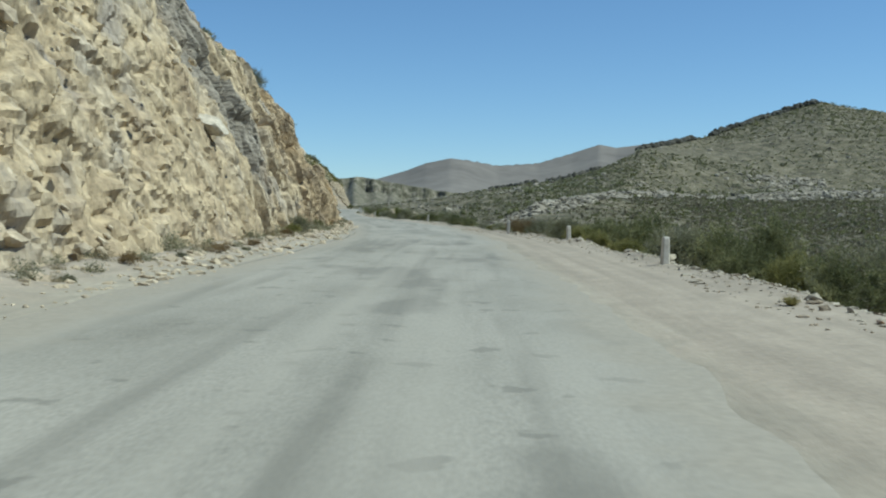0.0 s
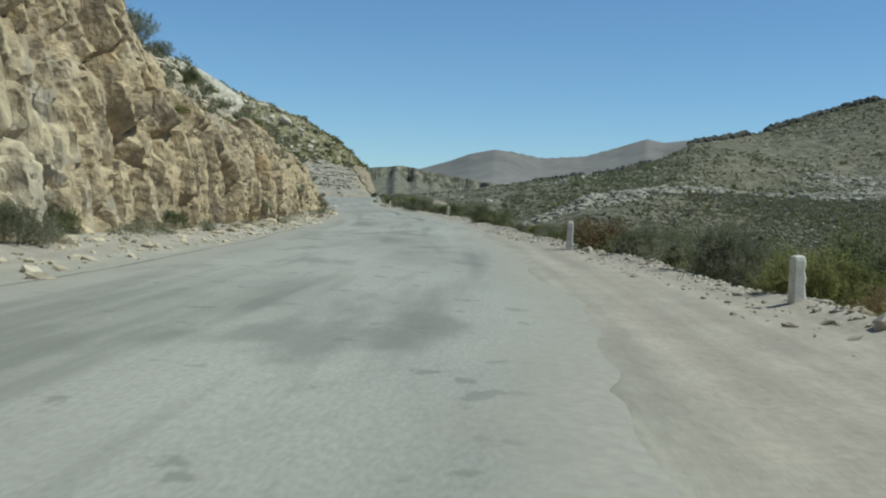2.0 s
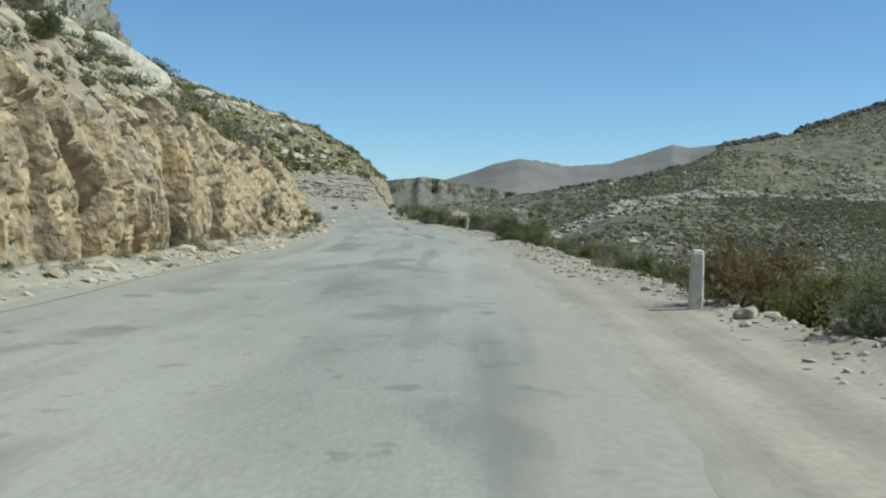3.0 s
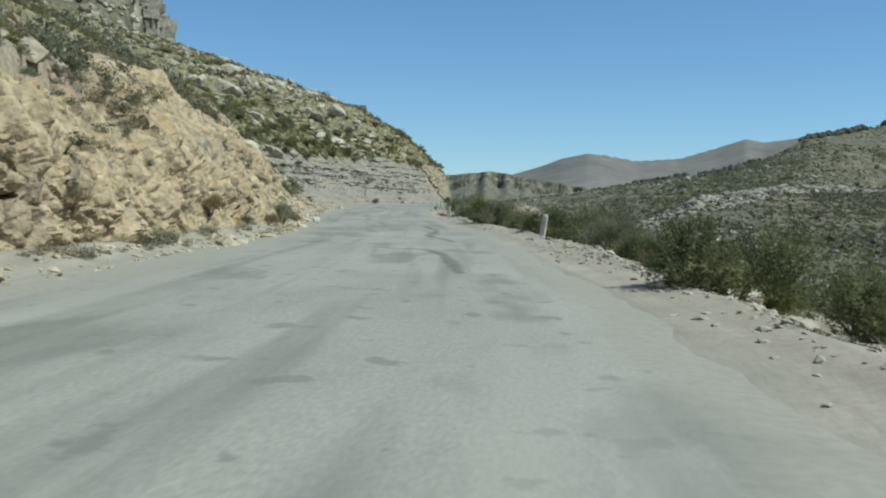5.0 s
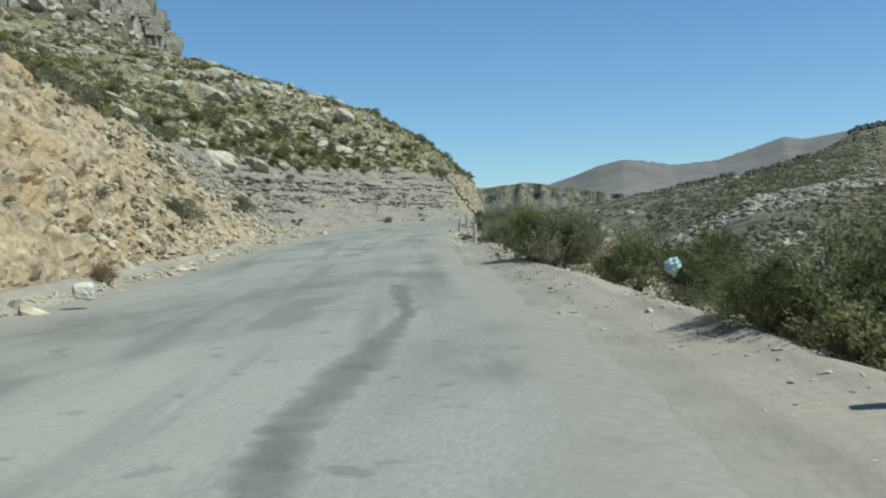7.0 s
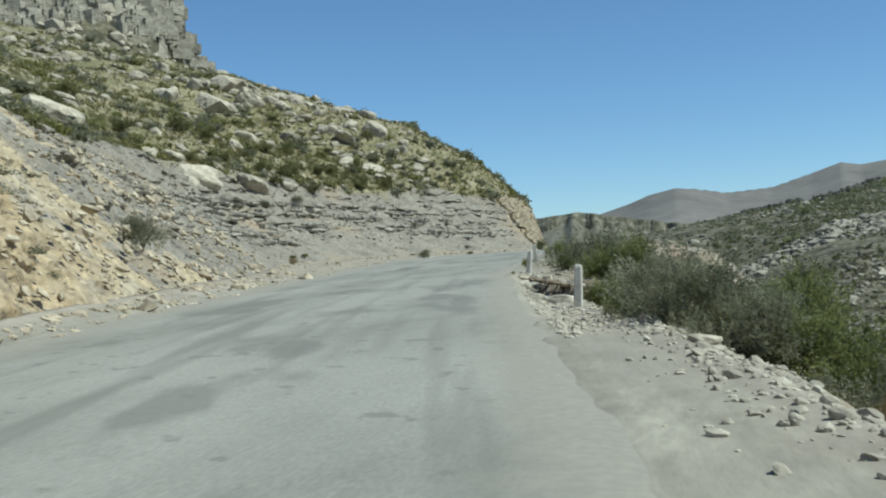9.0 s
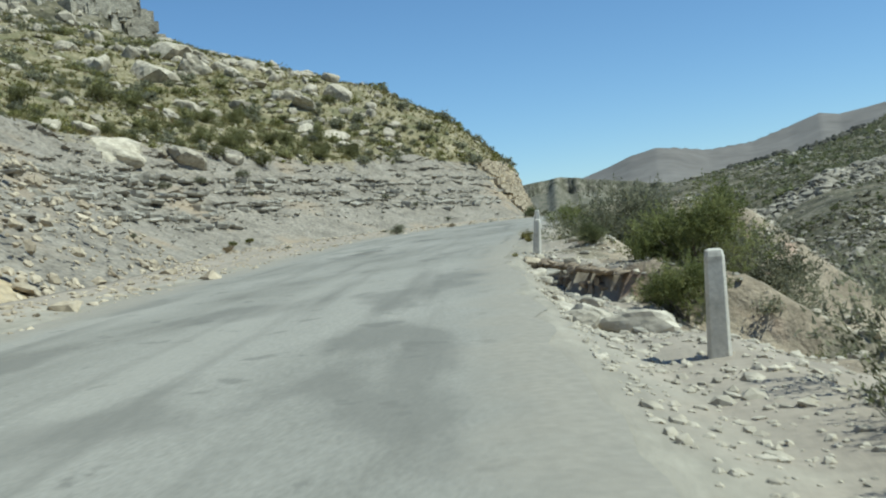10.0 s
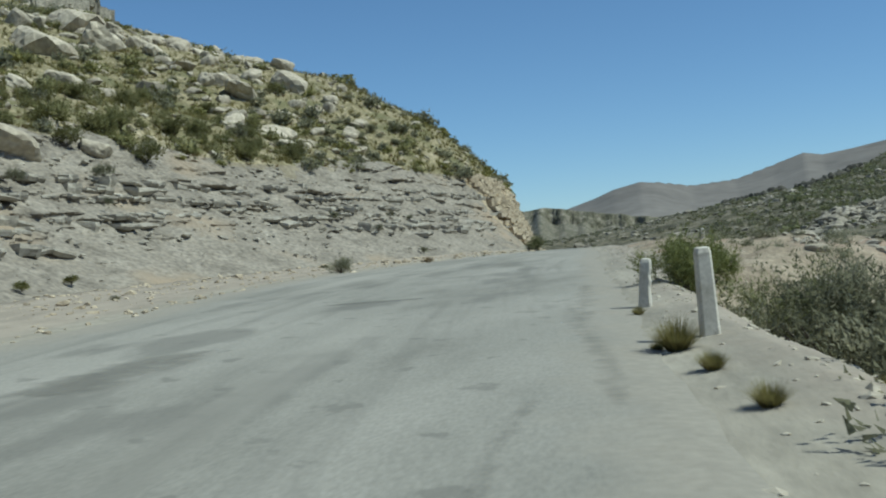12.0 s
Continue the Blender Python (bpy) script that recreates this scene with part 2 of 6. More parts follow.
CRAG = mat("jointed_crag_rock", [(0.19, 0.17, 0.13), (0.3, 0.272, 0.21), (0.4, 0.365, 0.29)], 0.25, 1.4, 0.95, 0.9, 1.2, per_piece=0.3, depth=0.4, stretch=(1, 1, 2.0), grain=(0.55, 1.3))
SCREE = mat("brown_scree", [(0.185, 0.15, 0.103), (0.27, 0.222, 0.155), (0.345, 0.292, 0.21)], 0.5, 5.0, 0.95, 0.9, 6.0, depth=0.1, spot=((0.33, 0.232, 0.165), 0.3, 0.56, 0.68))
RUBBLE = mat("ochre_rubble", [(0.27, 0.22, 0.15), (0.38, 0.32, 0.225), (0.45, 0.385, 0.28)], 0.5, 4.0, 0.95, 0.6, 6.0, per_piece=0.3, depth=0.05)
SHALE = mat("shale_block", [(0.205, 0.186, 0.15), (0.30, 0.275, 0.222), (0.37, 0.338, 0.272)], 0.5, 4.0, 0.95, 0.7, 6.0, per_piece=0.28, depth=0.05)
BROWN_ROCK = mat("brown_bedrock", [(0.13, 0.1, 0.068), (0.205, 0.162, 0.112), (0.29, 0.238, 0.17)], 0.9, 5.0, 0.95, 0.9, 6.0, per_piece=0.35, depth=0.06)
BAG = mat("pale_blue_plastic", [(0.42, 0.58, 0.6), (0.55, 0.7, 0.71), (0.66, 0.78, 0.78)], 5.0, 20.0, 0.4, 0.5, 12.0, depth=0.02, through_light=0.3)
LEAF_DARK = mat("dark_green_leaves", [(0.08, 0.09, 0.036), (0.165, 0.175, 0.08), (0.285, 0.28, 0.14)], 2.2, 6.0, 0.7, 0, per_piece=0.22, through_light=0.5, spread=(0.36, 0.64))
LEAF_GREY = mat("grey_green_leaves", [(0.12, 0.122, 0.07), (0.222, 0.22, 0.138), (0.34, 0.328, 0.222)], 2.2, 6.0, 0.8, 0, per_piece=0.22, through_light=0.5, spread=(0.36, 0.64))
LEAF_YELLOW = mat("yellow_green_leaves", [(0.105, 0.11, 0.032), (0.205, 0.2, 0.07), (0.33, 0.305, 0.115)], 2.2, 6.0, 0.7, 0, per_piece=0.22, through_light=0.5, spread=(0.36, 0.64))
LEAF_FRESH = mat("fresh_olive_leaves", [(0.1, 0.115, 0.035), (0.195, 0.21, 0.075), (0.31, 0.315, 0.13)], 2.2, 6.0, 0.7, 0, per_piece=0.22, through_light=0.5, spread=(0.36, 0.64))
LEAF_FAR = mat("dusty_brown_scrub", [(0.090, 0.083, 0.053), (0.159, 0.146, 0.099), (0.252, 0.230, 0.167)], 0.9, 6.0, 0.85, 0, per_piece=0.4, through_light=0.4, spread=(0.36, 0.64))
LEAF_HILL = mat("olive_hill_leaves", [(0.135, 0.135, 0.05), (0.235, 0.23, 0.098), (0.345, 0.33, 0.165)], 0.9, 6.0, 0.8, 0, per_piece=0.4, through_light=0.5, spread=(0.36, 0.64))
LEAF_STRAW = mat("straw_brush", [(0.2, 0.165, 0.095), (0.29, 0.245, 0.15), (0.37, 0.32, 0.21)], 1.2, 6.0, 0.9, 0, per_piece=0.35, through_light=0.4)
LEAF_DRY = mat("dry_brush", [(0.156, 0.112, 0.056), (0.250, 0.186, 0.095), (0.356, 0.269, 0.146)], 1.4, 6.0, 0.9, 0, per_piece=0.4, through_light=0.4)
GRASS = mat("tussock_blades", [(0.16, 0.148, 0.05), (0.25, 0.222, 0.083), (0.345, 0.3, 0.132)], 0.6, 5.0, 0.8, 0, per_piece=0.4, through_light=0.45)
BARK = mat("grey_bark", [(0.09, 0.075, 0.055), (0.15, 0.13, 0.10)], 4.0, 20.0, 0.95, 0.4, 20.0, depth=0.01)

# ---- the plan: tables along y, the road's main direction ----
def curve(pairs, soften=4.0):
    ys, vs = np.array([p[0] for p in pairs], float) * 1.25, np.array([p[1] for p in pairs], float) * 1.25
    grid = np.arange(-170, 420, 0.5)
    raw = np.interp(grid, ys, vs)
    k = np.exp(-0.5 * (np.arange(-40, 41) * 0.5 / soften) ** 2)
    pad = np.concatenate([np.full(40, raw[0]), raw, np.full(40, raw[-1])])
    smooth = np.convolve(pad, k / k.sum(), "valid")
    return lambda y: np.interp(y, grid, smooth)


ROAD_Z = curve([(-60, -0.75), (0, 0), (20.7, .26), (34, .54), (44, .69), (66.5, .92), (76, 1.15), (92, 1.47), (111, 1.81), (126, 2.1), (138, 2.5), (150, 2.85), (155, 2.98), (170, 3.45), (190, 4.0), (205, 4.45), (225, 4.9), (240, 5.0), (270, 4.6), (330, 3)], 8)
ROAD_R = curve([(-60, 0.5), (0, 1.6), (20, 2.1), (40, 2.2), (55, 1.9), (76, .8), (100, -2.6), (129, -8.2), (138, -10.0), (152, -12.2), (160, -13.2), (171, -14.0), (185, -14.5), (200, -15.2), (225, -16.2), (245, -16.8), (270, -19), (330, -45)])
ROAD_L = curve([(-60, -6), (0, -4.6), (30, -4.3), (45, -4.2), (51, -4.6), (64, -5.8), (80, -6.8), (97, -8.9), (103, -9.9), (110, -11.5), (127, -15.5), (140, -18), (156, -20.6), (168, -22.4), (187, -25.4), (200, -24.8), (210, -23), (225, -20.0), (245, -20.2), (270, -23), (330, -50)])
EDGE_R = curve([(-60, 4.5), (0, 4.6), (22, 4.9), (39, 4.9), (55, 3.7), (76, 1.7), (100, -1.2), (129, -7), (140, -8.9), (156, -12.0), (171, -13.2), (185, -13.4), (200, -14.2), (225, -15.0), (245, -15.4), (270, -17), (330, -42)])
BASE_X = curve([(-60, -7.5), (0, -6.2), (33, -6.1), (45, -6.2), (64, -7.0), (97, -9.6), (103, -10.7), (119, -14.2), (140, -19.2), (156, -22.6), (165, -25.4), (178, -29.5), (187, -30.6), (193, -29.4), (202, -27), (210, -24.7), (224.5, -20.9), (235, -21), (250, -22), (270, -25), (330, -54)], 2.5)
TOP_X = curve([(-60, -12), (0, -10.5), (28, -9.8), (44, -9.0), (52, -8.4), (57, -7.8), (62, -7.95), (70, -8.6), (80, -9.4), (90, -10.9), (100, -13.4), (119, -18.6), (140, -25), (156, -31), (170, -37), (183, -39.5), (195, -37.2), (207, -34.2), (219, -31.8), (228, -28.0), (236, -25.2), (246, -24.4), (254, -25.2), (264, -27.8), (290, -42), (330, -75)], 2.5)
TOP_Z = curve([(-60, 8), (0, 9), (28, 9.3), (35, 9.0), (44, 8.0), (51, 6.8), (54, 5.6), (58, 4.5), (62, 4.2), (70, 4.5), (82, 4.7), (90, 5.2), (96, 5.6), (100, 5.9), (119, 7.4), (140, 8.4), (156, 9.3), (170, 10.6), (183, 11.1), (195, 10.7), (207, 10.3), (219, 10.9), (231, 11.0), (245, 10.9), (254, 11.6), (264, 13.0), (290, 12), (330, 8)], 2.5)


def fbm(x, y, seed=0, octaves=4):
    """Cheap smooth noise on arrays, about -1 to 1."""
    rng = np.random.RandomState(seed)
    out, amp = np.zeros_like(np.asarray(x, float)), 1.0
    for o in range(octaves):
        for _ in range(4):
            a, p = rng.uniform(0, 2 * np.pi), rng.uniform(0, 2 * np.pi)
            k = 2 ** o * rng.uniform(0.7, 1.4)
            out = out + amp * 0.28 * np.sin(k * (np.cos(a) * x + np.sin(a) * y) + p)
        amp *= 0.55
    return out


def step_y(x):
    """Where the washed-out verge ends in a ragged step, slanting away from the asphalt."""
    return np.interp(x, [-16, -14.8, -14.1, -13.7, -13.4, -12.5, -11], [194.6, 193, 190.9, 189.9, 189.3, 188.4, 187.6]) + 0.3 * fbm(x * 1.6, x * 0, 17, 3)


def berm(x, y):
    """The low windrow of graded earth along the outer edge of the verge."""
    lump = np.clip(0.55 + 0.9 * fbm(y * 0.45, x * 0.3, 27, 3), 0.05, 1.4)
    return 0.15 * lump * np.exp(-((x - EDGE_R(y) - 0.25) / 0.45) ** 2) * np.clip((150 - y) / 10, 0, 1)


def ground_z(x, y):
    x, y = np.asarray(x, float), np.asarray(y, float)
    zr, xl, xa, xe, xb, xt, zt = ROAD_Z(y), ROAD_L(y), ROAD_R(y), EDGE_R(y), BASE_X(y), TOP_X(y), TOP_Z(y)
    zb = zr + 0.35
    apron = zr + 0.35 * np.clip((xl - x) / np.maximum(xl - xb, 0.3), 0, 1) ** 1.3 + 0.05 * fbm(x * 0.9, y * 0.9, 3) * np.clip(xl - x, 0, 1)
    face = zb + (zt - zb) * np.clip((xb - x) / np.maximum(xb - xt, 0.3), 0, 1)
    d = xt - x
    hill = zt + 0.5 * d + np.clip((y - 275) / 25, 0, 1) * (0.2 * np.clip(d, 0, 11) + 1.5 * np.clip(d / 5, 0, 1) * np.clip((32 - d) / 15, 0, 1)) - 0.0016 * np.maximum(d, 0) ** 2 + fbm(x * 0.14, y * 0.14, 5) * np.clip(d * 0.2, 0, 0.9) + 0.25 * fbm(x * 0.7, y * 0.7, 6) * np.clip(d * 0.3, 0, 1)
    hill = hill + 0.45 * np.clip(d, 0, 3.2) * np.clip((y - 62) / 8, 0, 1) * np.clip((116 - y) / 12, 0, 1)
    over = np.maximum(y - 338, 0)
    hill = hill - 0.012 * over ** 2 * np.clip(d / 10, 0, 1)
    left = np.where(x < xt, hill, np.where(x < xb, face, apron))
    # a stony lay-by widens the outer bank past the last posts
    bench = 8.0 * np.clip((y - 221) / 9, 0, 1) * np.clip((262 - y) / 15, 0, 1) + 1.7 * np.clip((y - 184) / 4, 0, 1) * np.clip((201 - y) / 4, 0, 1)
    e0 = x - xe
    e = np.maximum(e0 - bench, np.minimum(e0, 0))
    lift = 0.25 * np.clip(e0 / 4, 0, 1) * np.clip(bench / 5, 0, 1)
    shoulder = zr - 0.04 + 0.12 * np.clip((x - xa) / np.maximum(xe - xa, 0.3), 0, 1)
    steep = np.clip((y - 132) / 20, 0, 1)
    sheer = np.clip((y - 188) / 8, 0, 1) * np.clip((224 - y) / 6, 0, 1)
    crumbled = np.clip((y - 151) / 5, 0, 1) * np.clip((180 - y) / 8, 0, 1)
    lip = 6 - 3.6 * steep - 2.1 * sheer - 1.75 * crumbled
    bank = 0.30 * np.clip(e, 0, lip) + (0.66 + 0.14 * steep) * np.clip(e - lip, 0, 20) + 0.28 * np.clip(e - 20 - lip, 0, 45)
    drop = zr + 0.08 + lift - bank + (0.35 * fbm(x * 0.5, y * 0.5, 7) + 0.16 * fbm(x * 2.1, y * 2.1, 8)) * np.clip(e0 * 0.5, 0, 1)
    right = np.where(x < xe, shoulder, drop) + berm(x, y)
    # rain has washed out the verge down to the bedrock, up to a ragged step
    gully = np.clip((y - 176.5) / 5, 0, 1) * np.clip((step_y(x) - y) / 0.4, 0, 1)
    ra = x - xa - 0.12 - 0.2 * fbm(y * 0.6, x * 0.1, 18)
    right = right - gully * (0.42 * np.clip(ra / 0.5, 0, 1) + 0.36 * np.clip((ra - 0.7) / 1.2, 0, 1) + 0.3 * np.clip((ra - 2) / 2, 0, 1) + 0.09 * fbm(x * 1.9, y * 1.9, 19) * np.clip(ra, 0, 1))
    right = right - np.interp(y, [166, 172, 188, 191, 196, 203], [0, 0.3, 0.3, 0.28, 0.24, 0]) * np.clip((x - xa) / 0.9, 0, 1)
    mid = (xl + xa) / 2
    return np.where(x < mid, np.where(x < xl, left, zr - 0.04), np.where(x > xa, right, zr - 0.04))


def grid_mesh(name, X, Y, Z, material, smooth=False, more=()):
    r, c = X.shape
    me = bpy.data.meshes.new(name)
    me.vertices.add(r * c)
    me.vertices.foreach_set("co", np.stack([X, Y, Z], -1).astype(np.float32).ravel())
    i = (np.arange(r - 1)[:, None] * c + np.arange(c - 1)).ravel()
    quads = np.stack([i, i + 1, i + c + 1, i + c], -1).astype(np.int32)
    me.loops.add(quads.size)
    me.loops.foreach_set("vertex_index", quads.ravel())
    me.polygons.add(len(quads))
    me.polygons.foreach_set("loop_start", np.arange(0, quads.size, 4, dtype=np.int32))
    me.update(calc_edges=True)
    me.validate()
    for k in (material, *more):
        me.materials.append(k)
    me.polygons.foreach_set("use_smooth", np.full(len(quads), smooth))
    return new(name, me)


# ---- ground, road, cliff ----
ys = np.concatenate([np.arange(-160, -60, 4.0), np.arange(-60, 175, 0.6), np.arange(175, 212, 0.22), np.arange(212, 330, 0.6), np.arange(330, 412, 2.0)])
offs_l = np.concatenate([-np.geomspace(120, 1.0, 60), [-0.5, 0]])
rows_x = []
for y in ys:
    xt, xb, xl, xa, xe = TOP_X(y), BASE_X(y), ROAD_L(y), ROAD_R(y), EDGE_R(y)
    rows_x.append(np.concatenate([xt + offs_l, np.linspace(xt, xb - 0.01, 6)[1:], np.linspace(xb, xl, 14)[1:], np.linspace(xl, xa, 10)[1:-1], np.linspace(xa, xe, 16), xe + np.concatenate([np.arange(0.3, 12, 0.3), np.linspace(12.5, 75, 34)])]))
GX = np.array(rows_x)
GY = np.repeat(ys[:, None], GX.shape[1], 1)
GZ = ground_z(GX, GY)
for r in range(len(ys)):  # the sheet under the cliff stays behind its face
    m = (GX[r] > TOP_X(ys[r])) & (GX[r] < BASE_X(ys[r]) + 0.01)
    GZ[r, m] -= 1.2
ground = grid_mesh("ground", GX, GY, GZ, EARTH, True, (GRAVEL, SCREE, HILL))
gx, gy = GX[:-1, :-1], GY[:-1, :-1]
strip = (gx > BASE_X(gy) - 0.5 + 0.6 * fbm(gy, gx, 51)) & (gx < EDGE_R(gy) + 1.0 + 1.0 * fbm(gy * 0.8, gx * 0.8, 52))
bank = (gx > EDGE_R(gy) + 1.0 + 0.8 * fbm(gy * 1.3, gx, 58)) & (gx < EDGE_R(gy) + np.where(gy > 207, 17, 3.5) + 2.5 * fbm(gy * 0.3, gx * 0.3, 53)) & (gy > 150) & (gy < 275)
broken = (gx < TOP_X(gy) + 0.2) & (gx > TOP_X(gy) - 4.5 + 1.5 * fbm(gy * 0.5, gx * 0.5, 54)) & (gy < 128)
hilly = (gx < TOP_X(gy) - 0.3) & (gy > 104 + 8 * fbm(gx * 0.4, gy * 0.3, 55))
ground.data.polygons.foreach_set("material_index", np.where(broken, 2, np.where(hilly, 3, np.where(bank, 2, strip))).astype(np.int32).ravel())
stony = ground.data.attributes.new("stony", "FLOAT", "POINT")
driven = np.where((GY > 166) & (GY < 193), 0.35, np.clip(0.6 * (EDGE_R(GY) - ROAD_R(GY)), 0.3, 2.2)) * np.clip((GY - 118) / 25, 0, 1)
stony.data.foreach_set("value", np.clip(np.maximum(0.4 + (GX - ROAD_R(GY) - driven) / 1.6, (ROAD_L(GY) - GX) / 1.5), 0, 1).astype(np.float32).ravel())
verge_lane = ground.data.attributes.new("lane", "FLOAT_VECTOR", "POINT")
verge_lane.data.foreach_set("vector", np.stack([np.where(GX < ROAD_L(GY), GX - ROAD_L(GY), GX - ROAD_R(GY)), GY, 0 * GX], -1).astype(np.float32).ravel())
tagged(ground, "stony ochre earth of the pass with scrub on it", "ground", kind="structure")

ry = np.concatenate([np.arange(-160, -60, 4.0), np.arange(-60, 345, 0.5)])
across = np.concatenate([[0, 0.04, 0.09, 0.15], np.linspace(0.22, 0.78, 8), [0.85, 0.91, 0.96, 1]])
RX = np.stack([ROAD_L(ry) + (ROAD_R(ry) - ROAD_L(ry)) * k for k in across], 1)
wob = 0.24 * fbm(ry * 0.35, ry * 0, 11) + 0.1 * fbm(ry * 1.9, ry * 0, 14)
RX[:, -1] += wob
RX[:, 0] += 0.2 * fbm(ry * 0.3, ry * 0 + 3, 12)
RY = np.repeat(ry[:, None], len(across), 1)
RZ = ROAD_Z(RY) + 0.004 * fbm(RX * 0.8, RY * 0.4, 13)
RZ[:, -1] = np.minimum(RZ[:, -1], ground_z(RX[:, -1], RY[:, -1]) + 0.012)
road = grid_mesh("road", RX, RY, RZ, ASPHALT, True)
dust = road.data.attributes.new("dust", "FLOAT", "POINT")
side = np.minimum(RX - RX[:, :1], (RX[:, -1:] - RX) * 1.3)
dust.data.foreach_set("value", np.clip(1.15 - side / 1.6, 0, 1).astype(np.float32).ravel())
lane = road.data.attributes.new("lane", "FLOAT_VECTOR", "POINT")
lane.data.foreach_set("vector", np.stack([RX - RX[:, 7:8], RY, 0 * RX], -1).astype(np.float32).ravel())
tagged(road, "worn pale grey asphalt road dusted with sand", "road", kind="structure")


def facet(x, y, z, k, tilt):
    """Broken rock: each cell of a 3D cell pattern is a flat face at its own depth and lean; also how near p is to a joint."""
    p = Vector((x, y, z))
    d, pts = noise.voronoi(p)
    q = pts[0]
    h = (math.sin(q.x * 127.1 + q.y * 311.7 + q.z * 74.7 + k) * 43758.5453) % 1.0
    g, w = math.sin(h * 91.7) * tilt, math.cos(h * 57.3) * tilt
    return h - 0.5 + (p.y - q.y) * g + (p.z - q.z) * w, d[1] - d[0]


def block(x, y, z, k, proud, joint, rim=0.3, lean=0.3):
    """Weathered rock in blocks: each cell stands out by its own amount with rounded rims, and the joints between cells are cut in."""
    h, e = facet(x, y, z, k, lean)
    m = min(1.0, e / rim)
    c = max(0.0, 1 - e / 0.09)
    return proud * h * m * m * (3 - 2 * m) - joint * c


